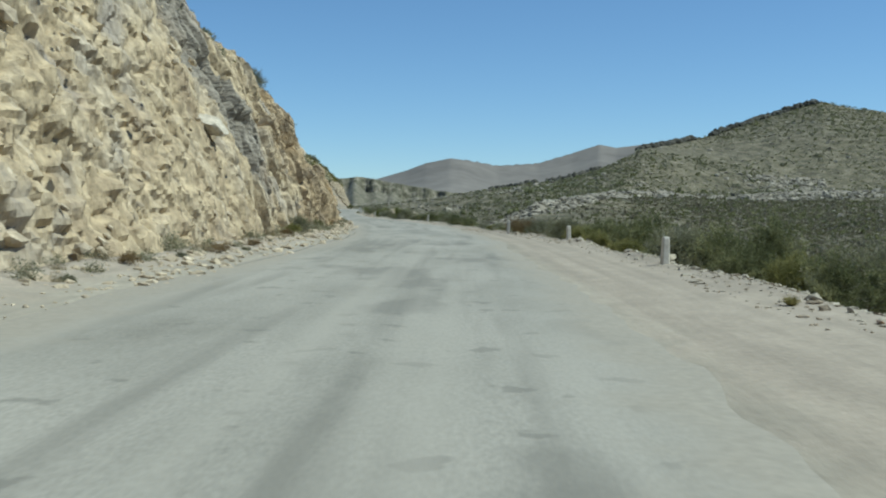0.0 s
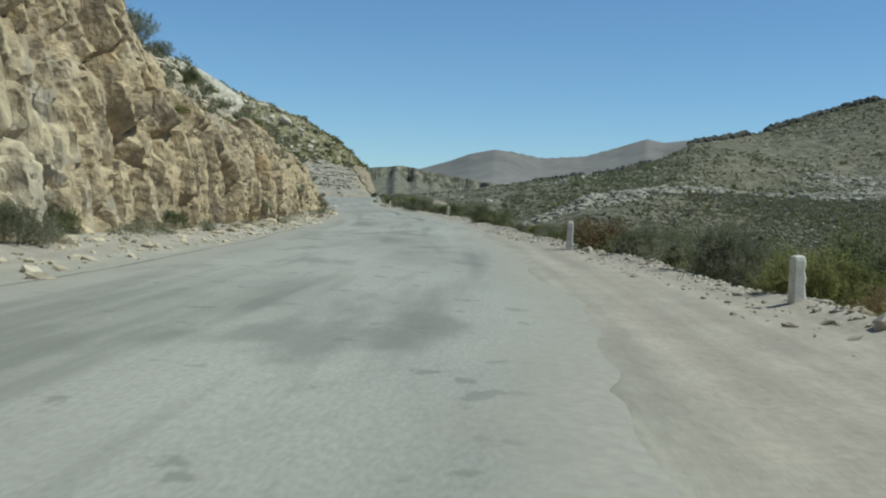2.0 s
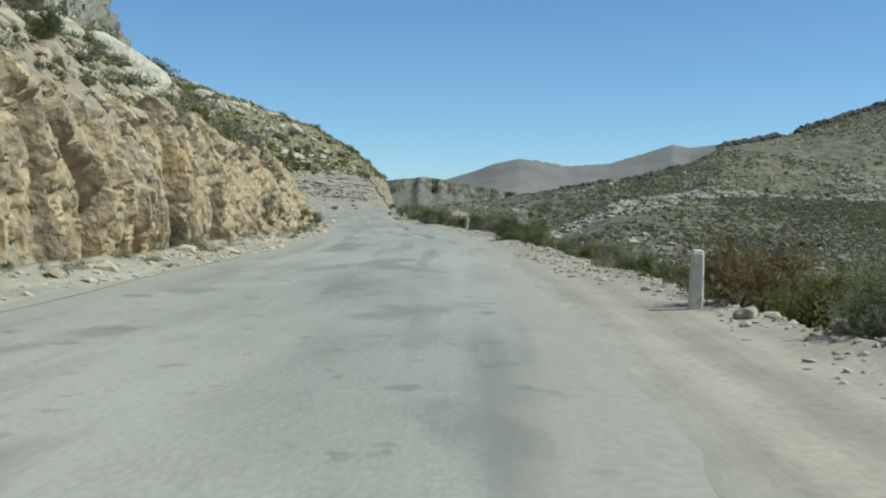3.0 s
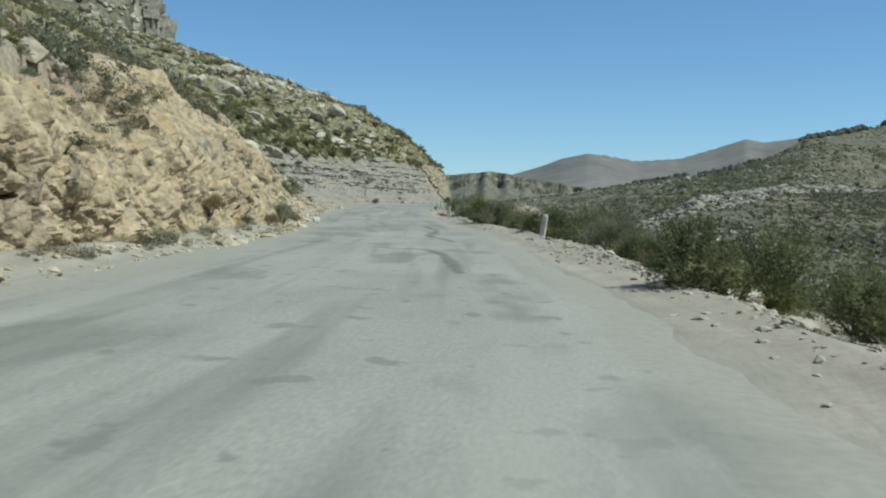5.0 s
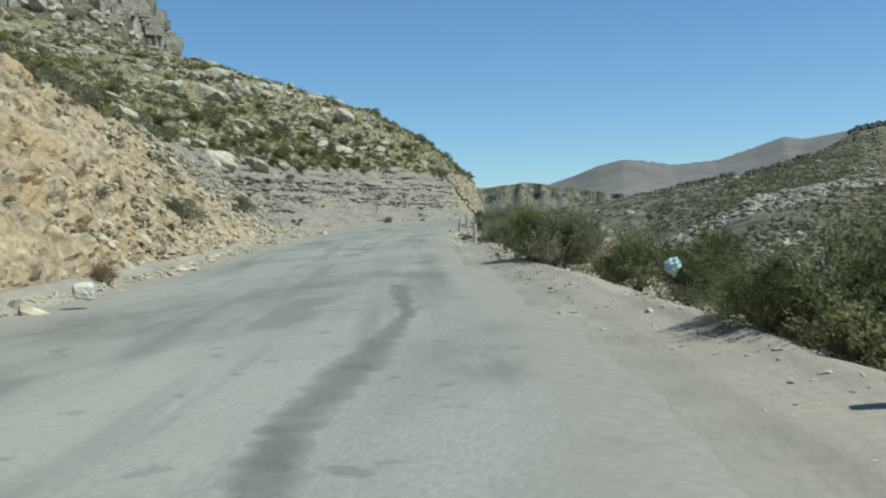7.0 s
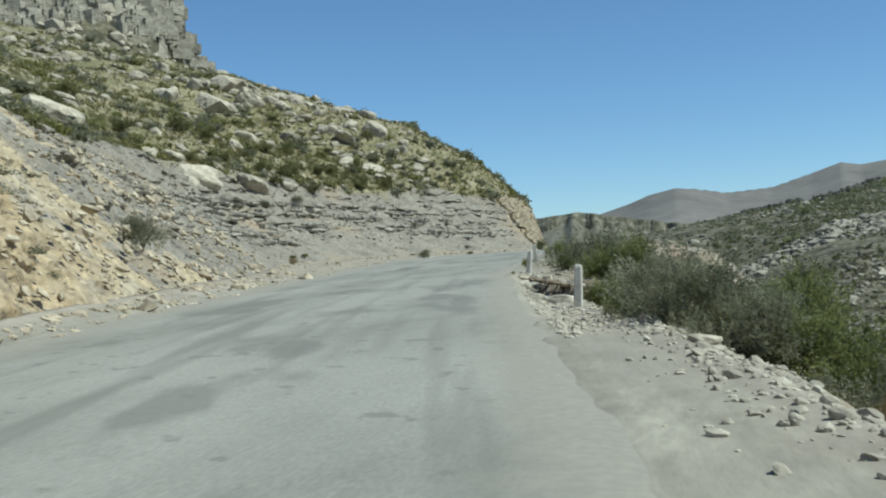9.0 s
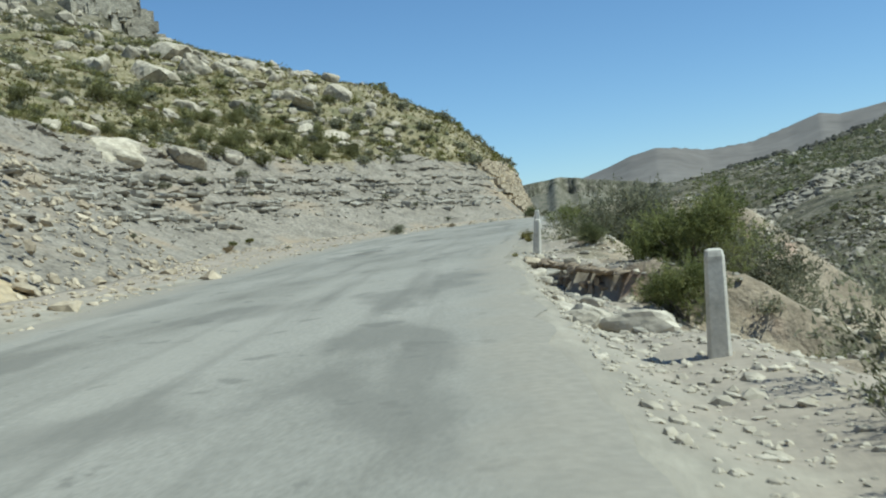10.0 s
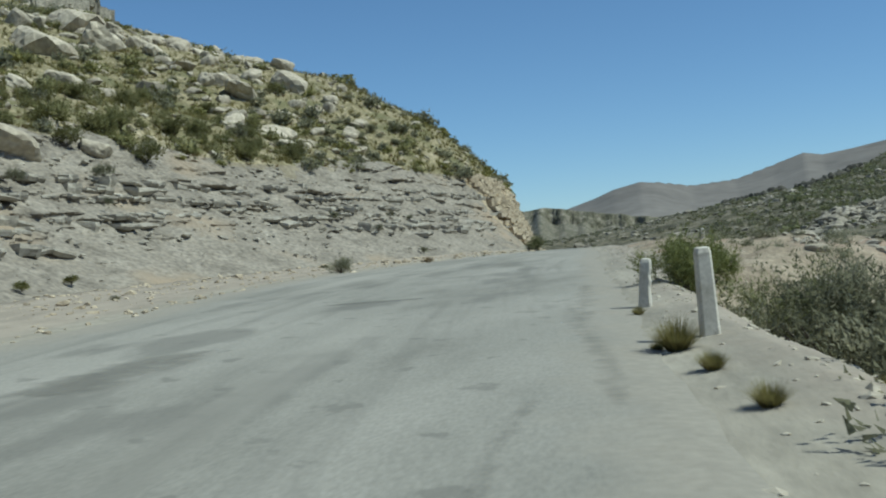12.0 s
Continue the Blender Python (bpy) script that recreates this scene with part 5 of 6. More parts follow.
rng = np.random.RandomState(122)
SLABS = [slab_mesh(rng) for _ in range(18)]
vv = np.linspace(0, 1, 200)
laid = 0
for bed in range(12):
    level = 1.7 + bed * 0.5 + rng.uniform(-0.15, 0.15)
    y = 206 + rng.uniform(0, 3)
    while y < 294 and laid < 300:
        ln = rng.uniform(0.5, 1.0) * (rng.uniform(1.2, 2.4) if rng.uniform() < 0.3 else 1.0)
        z = level + 0.025 * y - 0.7 + 0.3 * float(fbm(y * 0.12, bed * 9.1, 66, 3)) + rng.uniform(-0.1, 0.1)
        zs = ROAD_Z(y) + 0.28 + (TOP_Z(y) - ROAD_Z(y) - 0.28) * (vv - 0.1 * np.sin(vv * np.pi))
        v = float(np.interp(z, zs, vv))
        run = float(fbm(y * 0.22, bed * 3.3, 67, 3))
        if 0.34 + 0.1 * math.sin(y * 0.13) < v < 0.97 and rng.uniform() < 0.42 + 0.5 * run:
            x = float(BASE_X(y) + (TOP_X(y) - BASE_X(y)) * v)
            turn = math.degrees(math.atan2(-(TOP_X(y + 1) - TOP_X(y - 1)) / 2, 1.0))
            thick, deep = rng.uniform(0.16, 0.34) + (0.22 if rng.uniform() < 0.2 else 0.0), rng.uniform(0.8, 1.4)
            ob = part("rock_slab", SLABS[rng.randint(18)], cliff)
            ob.matrix_basis = pose(x + rng.uniform(-0.2, 0.28), y, z, rng.uniform(-9, 9), rng.uniform(-2, 16), turn + rng.uniform(-24, 24)) @ Matrix.Diagonal((deep, ln, thick, 1))
            laid += 1
        y += ln * rng.uniform(0.8, 1.2)

r = np.random.RandomState(125)
y = np.concatenate([r.uniform(146, 208, 1300), r.uniform(5, 42, 160)])
v = r.uniform(0.0, 1.0, len(y)) ** 1.6
P = np.stack([BASE_X(y) + (TOP_X(y) - BASE_X(y)) * v + 0.62 * np.sin(v * np.pi), y, ROAD_Z(y) + 0.28 + (TOP_Z(y) - ROAD_Z(y) - 0.28) * v], 1)
tagged(stones("cutting_stones", P, np.exp(r.normal(-2.2, 0.5, len(y))).clip(0.05, 0.32), RUBBLE, 126, 1, 0.6, 0.6), "loose stones held in the crumbling ochre face", "rubble", kind="stuff")

# ---- joined scrub and grass ----
r = np.random.RandomState(128)
y = r.uniform(98, 180, 230)
v = 0.08 + 0.92 * r.uniform(0, 1, 230) ** 0.7
P = np.stack([BASE_X(y) + (TOP_X(y) - BASE_X(y)) * v + 0.45 * np.sin(v * np.pi), y, ROAD_Z(y) + 0.28 + (TOP_Z(y) - ROAD_Z(y) - 0.28) * v], 1)
rad = np.exp(r.normal(-0.95, 0.35, 230)).clip(0.2, 0.8)
scrub("slope_scrub", P, rad, rad * 0.8, 300, 0.07, LEAF_GREY, 129, "grey-green bushes dotting the crumbling ochre slope")
P, r = scatter(150, 6, 130, lambda y, r: BASE_X(y) + 0.1 + 0.9 * r.uniform(0, 1, len(y)), 330)
rad = np.exp(r.normal(-0.95, 0.35, len(P))).clip(0.2, 0.75)
k = r.uniform(0, 1, len(P)) < 0.6
scrub("foot_brush", P[k], rad[k], rad[k] * 1.0, 420, 0.06, LEAF_GREY, 331, "soft grey-green brush along the foot of the cutting", 0.35, 7)
scrub("foot_brush", P[~k], rad[~k], rad[~k] * 0.9, 420, 0.06, LEAF_STRAW, 332, "dry straw-coloured brush along the foot of the cutting", 0.3, 7)
P, r = scatter(5600, 95, 345, lambda y, r: TOP_X(y) + 0.6 - 95 * r.uniform(0, 1, len(y)) ** 1.25, 131)
rad = np.exp(r.normal(-0.02, 0.45, len(P))).clip(0.3, 2.1)
k = r.uniform(0, 1, len(P))
thick = fbm(P[:, 0] * 0.16, P[:, 1] * 0.16, 301, 3) + r.uniform(-0.45, 0.45, len(P)) > -0.12
near = P[:, 1] < 165
Q, qr, qk = P[near], rad[near] * 0.9, k[near] < 0.5
thick &= ~near
scrub("slope_top_scrub", Q[qk], qr[qk], qr[qk] * 0.9, 420, 0.07, LEAF_GREY, 311, "grey-green bushes above the ochre slope")
scrub("slope_top_scrub", Q[~qk], qr[~qk] * 0.75, qr[~qk] * 0.6, 420, 0.055, LEAF_STRAW, 312, "straw-coloured brush above the ochre slope")
rad, k, P = rad[thick], k[thick], P[thick]
scrub("hillside_scrub", P[k < 0.42], rad[k < 0.42], rad[k < 0.42] * 0.8, 190, 0.125, LEAF_GREY, 132, "grey-green scrub covering the rocky hillside")
scrub("hillside_scrub", P[(k >= 0.42) & (k < 0.68)], rad[(k >= 0.42) & (k < 0.68)], rad[(k >= 0.42) & (k < 0.68)] * 0.8, 190, 0.125, LEAF_HILL, 133, "dark green scrub covering the rocky hillside")
scrub("hillside_scrub", P[k >= 0.68], rad[k >= 0.68] * 0.8, rad[k >= 0.68] * 0.6, 190, 0.125, LEAF_YELLOW, 134, "yellow-green scrub covering the rocky hillside")
P, r = scatter(900, 184, 275, lambda y, r: TOP_X(y) - 0.5 - 20 * r.uniform(0, 1, len(y)) ** 1.2, 325)
P = P[fbm(P[:, 0] * 0.2, P[:, 1] * 0.2, 326, 3) + r.uniform(-0.3, 0.3, len(P)) > -0.12]
rad = np.exp(r.normal(-0.35, 0.35, len(P))).clip(0.35, 1.3)
scrub("lower_hill_scrub", P, rad, rad * 0.85, 480, 0.075, LEAF_HILL, 327, "soft olive-green bushes above the layered cutting", 0.45, 6)
P, r = scatter(8000, 150, 342, lambda y, r: TOP_X(y) + 0.2 - 60 * r.uniform(0, 1, len(y)) ** 1.2, 321)
rad = r.uniform(0.14, 0.4, len(P))
k = r.uniform(0, 1, len(P)) < 0.6
scrub("low_hill_plants", P[k], rad[k], rad[k] * 0.7, 50, 0.2, LEAF_GREY, 322, "small grey-green cushions between the hillside grass")
scrub("low_hill_plants", P[~k], rad[~k], rad[~k] * 0.7, 50, 0.2, LEAF_DRY, 323, "small dry brown plants between the hillside grass")
P, r = scatter(21000, 125, 342, lambda y, r: TOP_X(y) - 0.2 - 80 * r.uniform(0, 1, len(y)) ** 1.3, 135)
v, f = blades(P, r.uniform(0.25, 0.7, len(P)), 18, 1.3, 136, 0.045)
tagged(new("hillside_grass", mesh_of("hillside_grass", v, f, GRASS)), "yellow-green tussock grass on the hillside", "grass", kind="stuff")
P, r = scatter(1300, -15, 112, lambda y, r: TOP_X(y) + 0.3 - 11 * r.uniform(0, 1, len(y)) ** 1.2, 137)
rad = np.exp(r.normal(-0.7, 0.4, len(P))).clip(0.25, 1.1)
k = r.uniform(0, 1, len(P)) < 0.6
scrub("cliff_top_scrub", P[k], rad[k], rad[k] * 0.9, 330, 0.085, LEAF_GREY, 138, "grey-green bushes on top of the cutting")
scrub("cliff_top_scrub", P[~k], rad[~k], rad[~k] * 0.8, 330, 0.085, LEAF_YELLOW, 178, "yellow-green bushes on top of the cutting")
P, r = scatter(1100, -10, 260, lambda y, r: EDGE_R(y) + 7 + 45 * r.uniform(0, 1, len(y)) ** 1.3, 139)
P = P[(P[:, 1] < 200) | (P[:, 0] - EDGE_R(P[:, 1]) > 21)]
P = P[(P[:, 1] < 158) | (P[:, 0] - EDGE_R(P[:, 1]) > 10)]
rad = np.exp(r.normal(-0.1, 0.4, len(P))).clip(0.4, 2.0)
k = r.uniform(0, 1, len(P)) < 0.5
scrub("valley_scrub", P[k], rad[k], rad[k] * 0.9, 600, 0.042, LEAF_GREY, 140, "grey-green scrub on the steep valley side")
scrub("valley_scrub", P[~k], rad[~k], rad[~k] * 0.9, 600, 0.042, LEAF_DARK, 141, "dark green scrub on the steep valley side")

P, r = scatter(420, 172, 268, lambda y, r: EDGE_R(y) + 3.2 + 7 * r.uniform(0, 1, len(y)), 143)
P = P[(P[:, 1] < 203) | (r.uniform(0, 1, len(P)) < 0.2)]
rad = np.exp(np.random.RandomState(144).normal(-0.45, 0.4, len(P))).clip(0.3, 1.2)
scrub("bank_scrub", P, rad, rad * 0.9, 500, 0.05, LEAF_GREY, 145, "grey-green scrub along the outer bank")
P, r = scatter(1500, 206, 262, lambda y, r: EDGE_R(y) + 7 + 10 * r.uniform(0, 1, len(y)), 150)
tagged(stones("lay_by_stones", P, np.exp(r.normal(-1.9, 0.6, len(P))).clip(0.05, 0.6), SLAB, 155, 1, 0.55), "pale rubble tipped down the side of the lay-by", "rubble", kind="stuff")
P, r = scatter(700, 165, 245, lambda y, r: EDGE_R(y) + 5.5 + r.normal(0, 0.5, len(y)) + 6 * np.clip((y - 211) / 9, 0, 1), 147)
tagged(stones("spoil_stones", P, np.exp(r.normal(-1.7, 0.5, len(P))).clip(0.07, 0.5), BOULDER, 148, 1, 0.55), "pale spoil stones along the lip of the bank", "rubble", kind="stuff")

# ---- far hillside: bushes and outcrops ----
def far_places(n, b0, b1, r0, r1, seed, bands=False):
    r = np.random.RandomState(seed)
    b = r.uniform(b0, b1, n)
    rc = np.interp(b, CB, CR)
    t = r.uniform(0, 1, n)
    d = r0 * (np.minimum(rc, r1) / r0) ** t
    if bands:
        start = np.where(b < -8, 330.0, 300.0)
        q = r.choice([0.12, 0.3, 0.42, 0.55, 0.72, 0.93, 0.99], n) + r.normal(0, 0.012, n) + 0.02 * np.sin(b * 1.7)
        d = start + (rc - start) * np.clip(q, 0.02, 1.0)
    a = np.radians(b)
    x, y = np.sin(a) * d, np.cos(a) * d
    keep = fbm(x * 0.012, y * 0.012, seed + 900, 3) + r.uniform(-0.7, 0.7, n) > -0.15
    b, d, x, y = b[keep], d[keep], x[keep], y[keep]
    return np.stack([x, y, far_z(b, d, x, y)], 1), d, r


def hill_places(n, t0, t1, seed, b0=1.0, b1=27.0, patchy=0.7):
    """Places on the terraced hill, t from its foot (0) to its crest (1)."""
    r = np.random.RandomState(seed)
    b, t = r.uniform(b0, b1, n), r.uniform(t0, t1, n)
    d = 300 + (np.interp(b, CB, CR) - 300) * t
    x, y = np.sin(np.radians(b)) * d, np.cos(np.radians(b)) * d
    keep = fbm(x * 0.012, y * 0.012, seed + 900, 3) + r.uniform(-patchy, patchy, n) > -0.1
    b, d, x, y = b[keep], d[keep], x[keep], y[keep]
    return np.stack([x, y, far_z(b, d, x, y)], 1), d, r


P, d, r = far_places(8000, -4, 27, 110, 420, 151)
rad = np.exp(r.normal(-0.15, 0.4, len(P)))
k = r.uniform(0, 1, len(P)) < 0.5
scrub("far_scrub", P[k], rad[k], rad[k] * 0.7, 70, 0.14, LEAF_DARK, 152, "dark scrub on the valley floor", 0.6, 4)
scrub("far_scrub", P[~k], rad[~k], rad[~k] * 0.7, 70, 0.14, LEAF_GREY, 153, "grey-green scrub on the valley floor", 0.6, 4)
for lo, hi, n, size, dark, light, word, sd in ((0.0, 0.48, 46000, 0.2, 0.4, LEAF_FAR, "lower slope", 162), (0.52, 1.0, 24000, 0.3, 0.42, LEAF_GREY, "upper slope", 170)):
    P, d, r = hill_places(n, lo, hi, sd)
    if lo > 0:
        P = P[r.uniform(0, 1, len(P)) < np.clip((np.degrees(np.arctan2(P[:, 0], P[:, 1])) - 1) / 8, 0.25, 1)]
    rad = np.exp(r.normal(size, 0.45, len(P))) * (np.hypot(P[:, 0], P[:, 1]) / 600) ** 0.4
    k = r.uniform(0, 1, len(P)) < dark
    scrub("far_scrub", P[k], rad[k], rad[k] * 0.7, 20, 0.26, LEAF_DARK, sd + 1, f"dark scrub dotting the far hill's {word}", 0.7, 3)
    scrub("far_scrub", P[~k], rad[~k], rad[~k] * 0.7, 20, 0.26, light, sd + 2, f"dusty grey scrub dotting the far hill's {word}", 0.7, 3)
P, d, r = hill_places(5000, 0.0, 0.98, 175, -13, 3)
rad = np.exp(r.normal(0.2, 0.4, len(P))) * (d / 500) ** 0.4
scrub("far_scrub", P, rad, rad * 0.7, 40, 0.18, LEAF_GREY, 176, "grey-green scrub at the head of the valley", 0.7, 3)
PP, SS = [], []
for n, lo, hi, sz, b0, b1, pt, sd in ((5000, 0.02, 0.5, -0.5, 1, 27, 0.9, 179), (3800, 0.02, 0.47, 0.0, 1, 27, 0.7, 180), (3600, 0.44, 0.52, 0.6, 1, 27, 0.5, 181), (1500, 0.55, 0.66, 0.55, 14, 20, 0.3, 182), (4500, 0.55, 0.98, 0.05, 3, 27, 0.7, 183), (1200, 0.02, 0.3, 0.3, -4, 8, 0.7, 184), (1800, 0.05, 0.98, 0.2, -12, 3, 0.6, 185)):
    P, d, r = hill_places(n, lo, hi, sd, b0, b1, pt)
    PP.append(P)
    SS.append(np.exp(r.normal(sz - 0.3, 0.5, len(P))).clip(0.35, 4) * (d / 700) ** 0.5)
tagged(stones("far_outcrops", np.concatenate(PP), np.concatenate(SS), FAR_STONE, 157, 1, 0.6), "pale rock outcrops in bands on the far hillside", "rocks", kind="stuff")
r = np.random.RandomState(190)
b = np.concatenate([r.uniform(10.4, 13.4, 130), r.uniform(14.2, 19.5, 260), r.uniform(5.6, 8.4, 110), r.uniform(2.4, 5.0, 60)])
d = np.interp(b, CB, CR) - r.uniform(-2, 9, len(b))
x, y = np.sin(np.radians(b)) * d, np.cos(np.radians(b)) * d
P = np.stack([x, y, far_z(b, d, x, y) + 0.5], 1)
# the band gets the darkened colour in place of real shade
tagged(stones("crest_crags", P, r.uniform(2.5, 5.5, len(b)) * (d / 1400), CREST_ROCK, 191, 2, 1.0), "rock band along the crest of the far hill, its shade painted dark", "rocks", kind="stuff")
P, d, r = far_places(3500, -40, -16.4, 330, 560, 158)
tagged(stones("crag_rocks", P, np.exp(r.normal(0.5, 0.55, len(P))).clip(0.5, 6), BOULDER, 159, 1, 0.8), "grey rocks of the craggy hilltop", "rocks", kind="stuff")
r = np.random.RandomState(195)
b = r.uniform(-34, -17.3, 420)
d = np.interp(b, CB, CR) * r.uniform(0.93, 1.0, 420)
x, y = np.sin(np.radians(b)) * d, np.cos(np.radians(b)) * d
base = far_z(b, d, x, y)
for course in range(3):
    P = np.stack([x, y, base + 1.0 + 2.6 * course + r.uniform(-1, 1, 420)], 1)[: 420 - 90 * course]
    size = np.stack([r.uniform(1.6, 4.2, len(P)), r.uniform(1.6, 4.2, len(P)), r.uniform(1.6, 3.4, len(P))], 1)
    tagged(blocks("crag_faces", P, size, CRAG, 196 + course), "tall jointed rock faces crowning the hilltop", "rocks", kind="stuff")
b = r.uniform(-28, -19.75, 1000)
d = np.interp(b, CB, CR) * r.uniform(0.885, 0.985, 1000)
x, y = np.sin(np.radians(b)) * d, np.cos(np.radians(b)) * d
P = np.stack([x, y, far_z(b, d, x, y) + r.uniform(-1.5, 0.8, 1000)], 1)
size = np.stack([r.uniform(0.9, 2.6, 1000), r.uniform(0.9, 2.6, 1000), r.uniform(1.2, 3.6, 1000)], 1)
tagged(blocks("crag_face", P, size, CRAG, 199), "pale jointed cliff below the craggy hilltop", "rocks", kind="stuff")
P, d, r = far_places(2500, -40, -16.4, 330, 545, 160)
rad = np.exp(r.normal(0.2, 0.4, len(P)))
scrub("crag_scrub", P, rad, rad * 0.8, 30, 0.35, LEAF_GREY, 161, "grey-green scrub below the craggy hilltop", 0.6)

# ---- shrubs and tufts by the road ----
DARK1 = make_shrub(201, LEAF_DARK, "dense dark green shrub on the outer road bank", 20000, 0.016, 1.05, 13)
DARK2 = make_shrub(202, LEAF_DARK, "spreading dark green shrub on the outer road bank", 19000, 0.016, 0.8, 12)
GREY1 = make_shrub(203, LEAF_GREY, "grey-green shrub with bare lower twigs", 17000, 0.016, 1.0, 13)
GREY2 = make_shrub(204, LEAF_GREY, "low grey-green shrub among stones", 9000, 0.021, 0.7, 9)
YELL1 = make_shrub(205, LEAF_YELLOW, "bright yellow-green shrub beside the road", 30000, 0.015, 0.95, 13)
OLIVE = make_shrub(209, LEAF_FRESH, "fresh olive-green shrub on the outer road bank", 20000, 0.017, 0.95, 12)
DRY1 = make_shrub(206, LEAF_DRY, "dry brown bush beside the road", 8000, 0.018, 0.9, 9)
HILL_DARK = make_shrub(221, LEAF_HILL, "dark green bush on the rocky hillside", 6500, 0.026, 0.8, 10, 0.55)
HILL_GREY = make_shrub(222, LEAF_GREY, "grey-green bush on the rocky hillside", 6000, 0.026, 0.75, 9, 0.55)
TUFT = make_tuft(207, "tuft of yellow-green grass on the road verge")
TUFT2 = make_tuft(208, "dry grass tuft on the stony verge")

# kind, x, y, radius
VERGE_SHRUBS = [
    (DARK1, 7.4, 18.5, 1.1), (GREY1, 8.6, 21, 1.2), (DARK2, 7.6, 26.5, 1.2), (YELL1, 8.3, 24, 0.9), (DARK1, 8.8, 30, 1.3), (GREY1, 7.6, 33, 0.9), (DARK1, 8.4, 37, 1.1), (YELL1, 7.2, 40, 0.7),
    (DARK2, 8.2, 43.5, 1.2), (YELL1, 6.9, 46.6, 0.7), (YELL1, 6.8, 50.6, 0.8), (DRY1, 7.2, 48.6, 0.7), (DARK1, 8.2, 53, 1.2), (GREY1, 6.8, 57, 1.15), (DARK2, 7.4, 60.5, 1.5), (GREY1, 5.9, 63, 1.0), (DARK1, 7.5, 58.6, 1.5), (OLIVE, 8.3, 55.6, 1.2),
    (DRY1, 5.3, 68.2, 2.0), (YELL1, 6.3, 66.8, 1.6), (DARK1, 6.5, 64.6, 1.3), (DARK1, 5.3, 69.6, 1.0), (GREY1, 5.4, 73, 0.8), (DARK2, 5.4, 76, 0.9), (DARK1, 4.8, 79.5, 0.9), (GREY1, 4.5, 84, 0.8), (YELL1, 4.2, 88, 0.7),
    (DARK1, 4.4, 92, 1.0),
]
BEND_SHRUBS = [
    (DARK1, 2.6, 98.3, 1.0), (GREY1, 3.8, 95.5, 0.9), (DARK2, 1.9, 103.5, 1.5), (YELL1, 3.0, 106.5, 1.1), (GREY1, 2.4, 111, 0.7), (DRY1, 1.3, 114.5, 0.6), (DARK1, 1.2, 116.5, 0.8), (GREY1, 0.3, 118.3, 0.7),
    (DARK1, 0.9, 122.4, 0.85), (YELL1, 1.2, 125.2, 1.1), (DARK2, 0.3, 128.2, 1.45), (DARK1, -0.9, 130.4, 1.35), (GREY1, 0.2, 133.5, 1.6), (DARK1, -1.3, 134.6, 0.8), (GREY1, -1.6, 138.0, 0.7), (GREY2, -2.7, 139.0, 0.55), (DARK2, -2.4, 131.4, 0.75), (DARK2, -2.2, 142, 1.2),
    (DARK1, -3.6, 145.5, 1.0), (GREY1, -5.5, 149.4, 0.95), (OLIVE, -5.9, 150.9, 1.0), (GREY1, -5.2, 152.2, 0.9), (GREY2, -6.4, 150.2, 0.5), (GREY2, -5.6, 154.6, 0.6),
]
BANK_SHRUBS = [
    (OLIVE, -7.6, 169.3, 1.5), (OLIVE, -7.9, 167.2, 1.15), (GREY1, -9.0, 166.8, 0.85), (GREY1, -8.2, 165.2, 0.75), (OLIVE, -6.9, 165.6, 1.2), (GREY2, -7.6, 163.4, 0.75), (GREY1, -6.3, 163.0, 1.0), (DRY1, -6.9, 161.4, 0.6), (GREY2, -6.4, 159.8, 0.7), (OLIVE, -5.4, 161.0, 1.0), (DARK1, -8.6, 170.8, 1.5), (GREY2, -6.0, 157.6, 0.6),
    (GREY1, -9.0, 169.2, 1.32), (DARK2, -8.5, 168.6, 1.15), (DARK1, -9.5, 171.2, 1.15), (GREY2, -7.5, 165.8, 0.7), (GREY1, -9.3, 172.8, 1.25), (GREY2, -8.3, 166.6, 0.75), (GREY2, -9.8, 171.5, 0.6), (GREY2, -10.9, 178.5, 0.6), (OLIVE, -11.0, 190.0, 1.35), (GREY1, -10.7, 193.4, 1.3),
    (OLIVE, -11.4, 187.2, 0.9), (GREY1, -13.0, 200.4, 1.8), (GREY1, -12.6, 203, 2.3), (DARK2, -11.5, 199.2, 2.2), (DARK2, -13.7, 196.6, 0.55), (GREY1, -11.2, 202, 1.9), (DARK1, -8.8, 184.5, 1.3), (GREY1, -9.8, 196, 1.9), (GREY1, -14.2, 211.2, 1.35), (DARK1, -14.5, 213.6, 1.4),
    (GREY1, -13.0, 209.2, 1.55), (OLIVE, -12.7, 206.4, 1.45), (YELL1, -13.1, 204.6, 1.0), (GREY1, -11.6, 208.5, 1.9), (GREY1, -13.0, 213.4, 1.45), (GREY2, -14.3, 215.6, 0.9), (OLIVE, -16.1, 217.9, 0.78), (OLIVE, -15.6, 219.0, 0.75), (GREY2, -15.0, 224.5, 1.0), (GREY1, -8.5, 214, 1.2),
    (DARK2, -7.6, 220, 1.2), (DARK2, -9.4, 204, 1.7), (GREY1, -8.6, 199, 1.6),
]
CLIFF_TOP_SHRUBS = [
    (GREY1, -11.0, 70.4, 0.8), (GREY2, -12.6, 93, 0.7), (DARK2, -12.0, 80, 0.7), (GREY1, -14.5, 84.5, 0.6), (YELL1, -12.6, 97, 0.6), (GREY1, -11.4, 64, 0.6), (GREY2, -12.1, 75.5, 0.6), (DARK1, -13.2, 92.4, 0.6),
    (YELL1, -13.5, 95, 0.5), (GREY1, -10.8, 58, 0.7), (GREY2, -12.4, 99, 0.6),
]
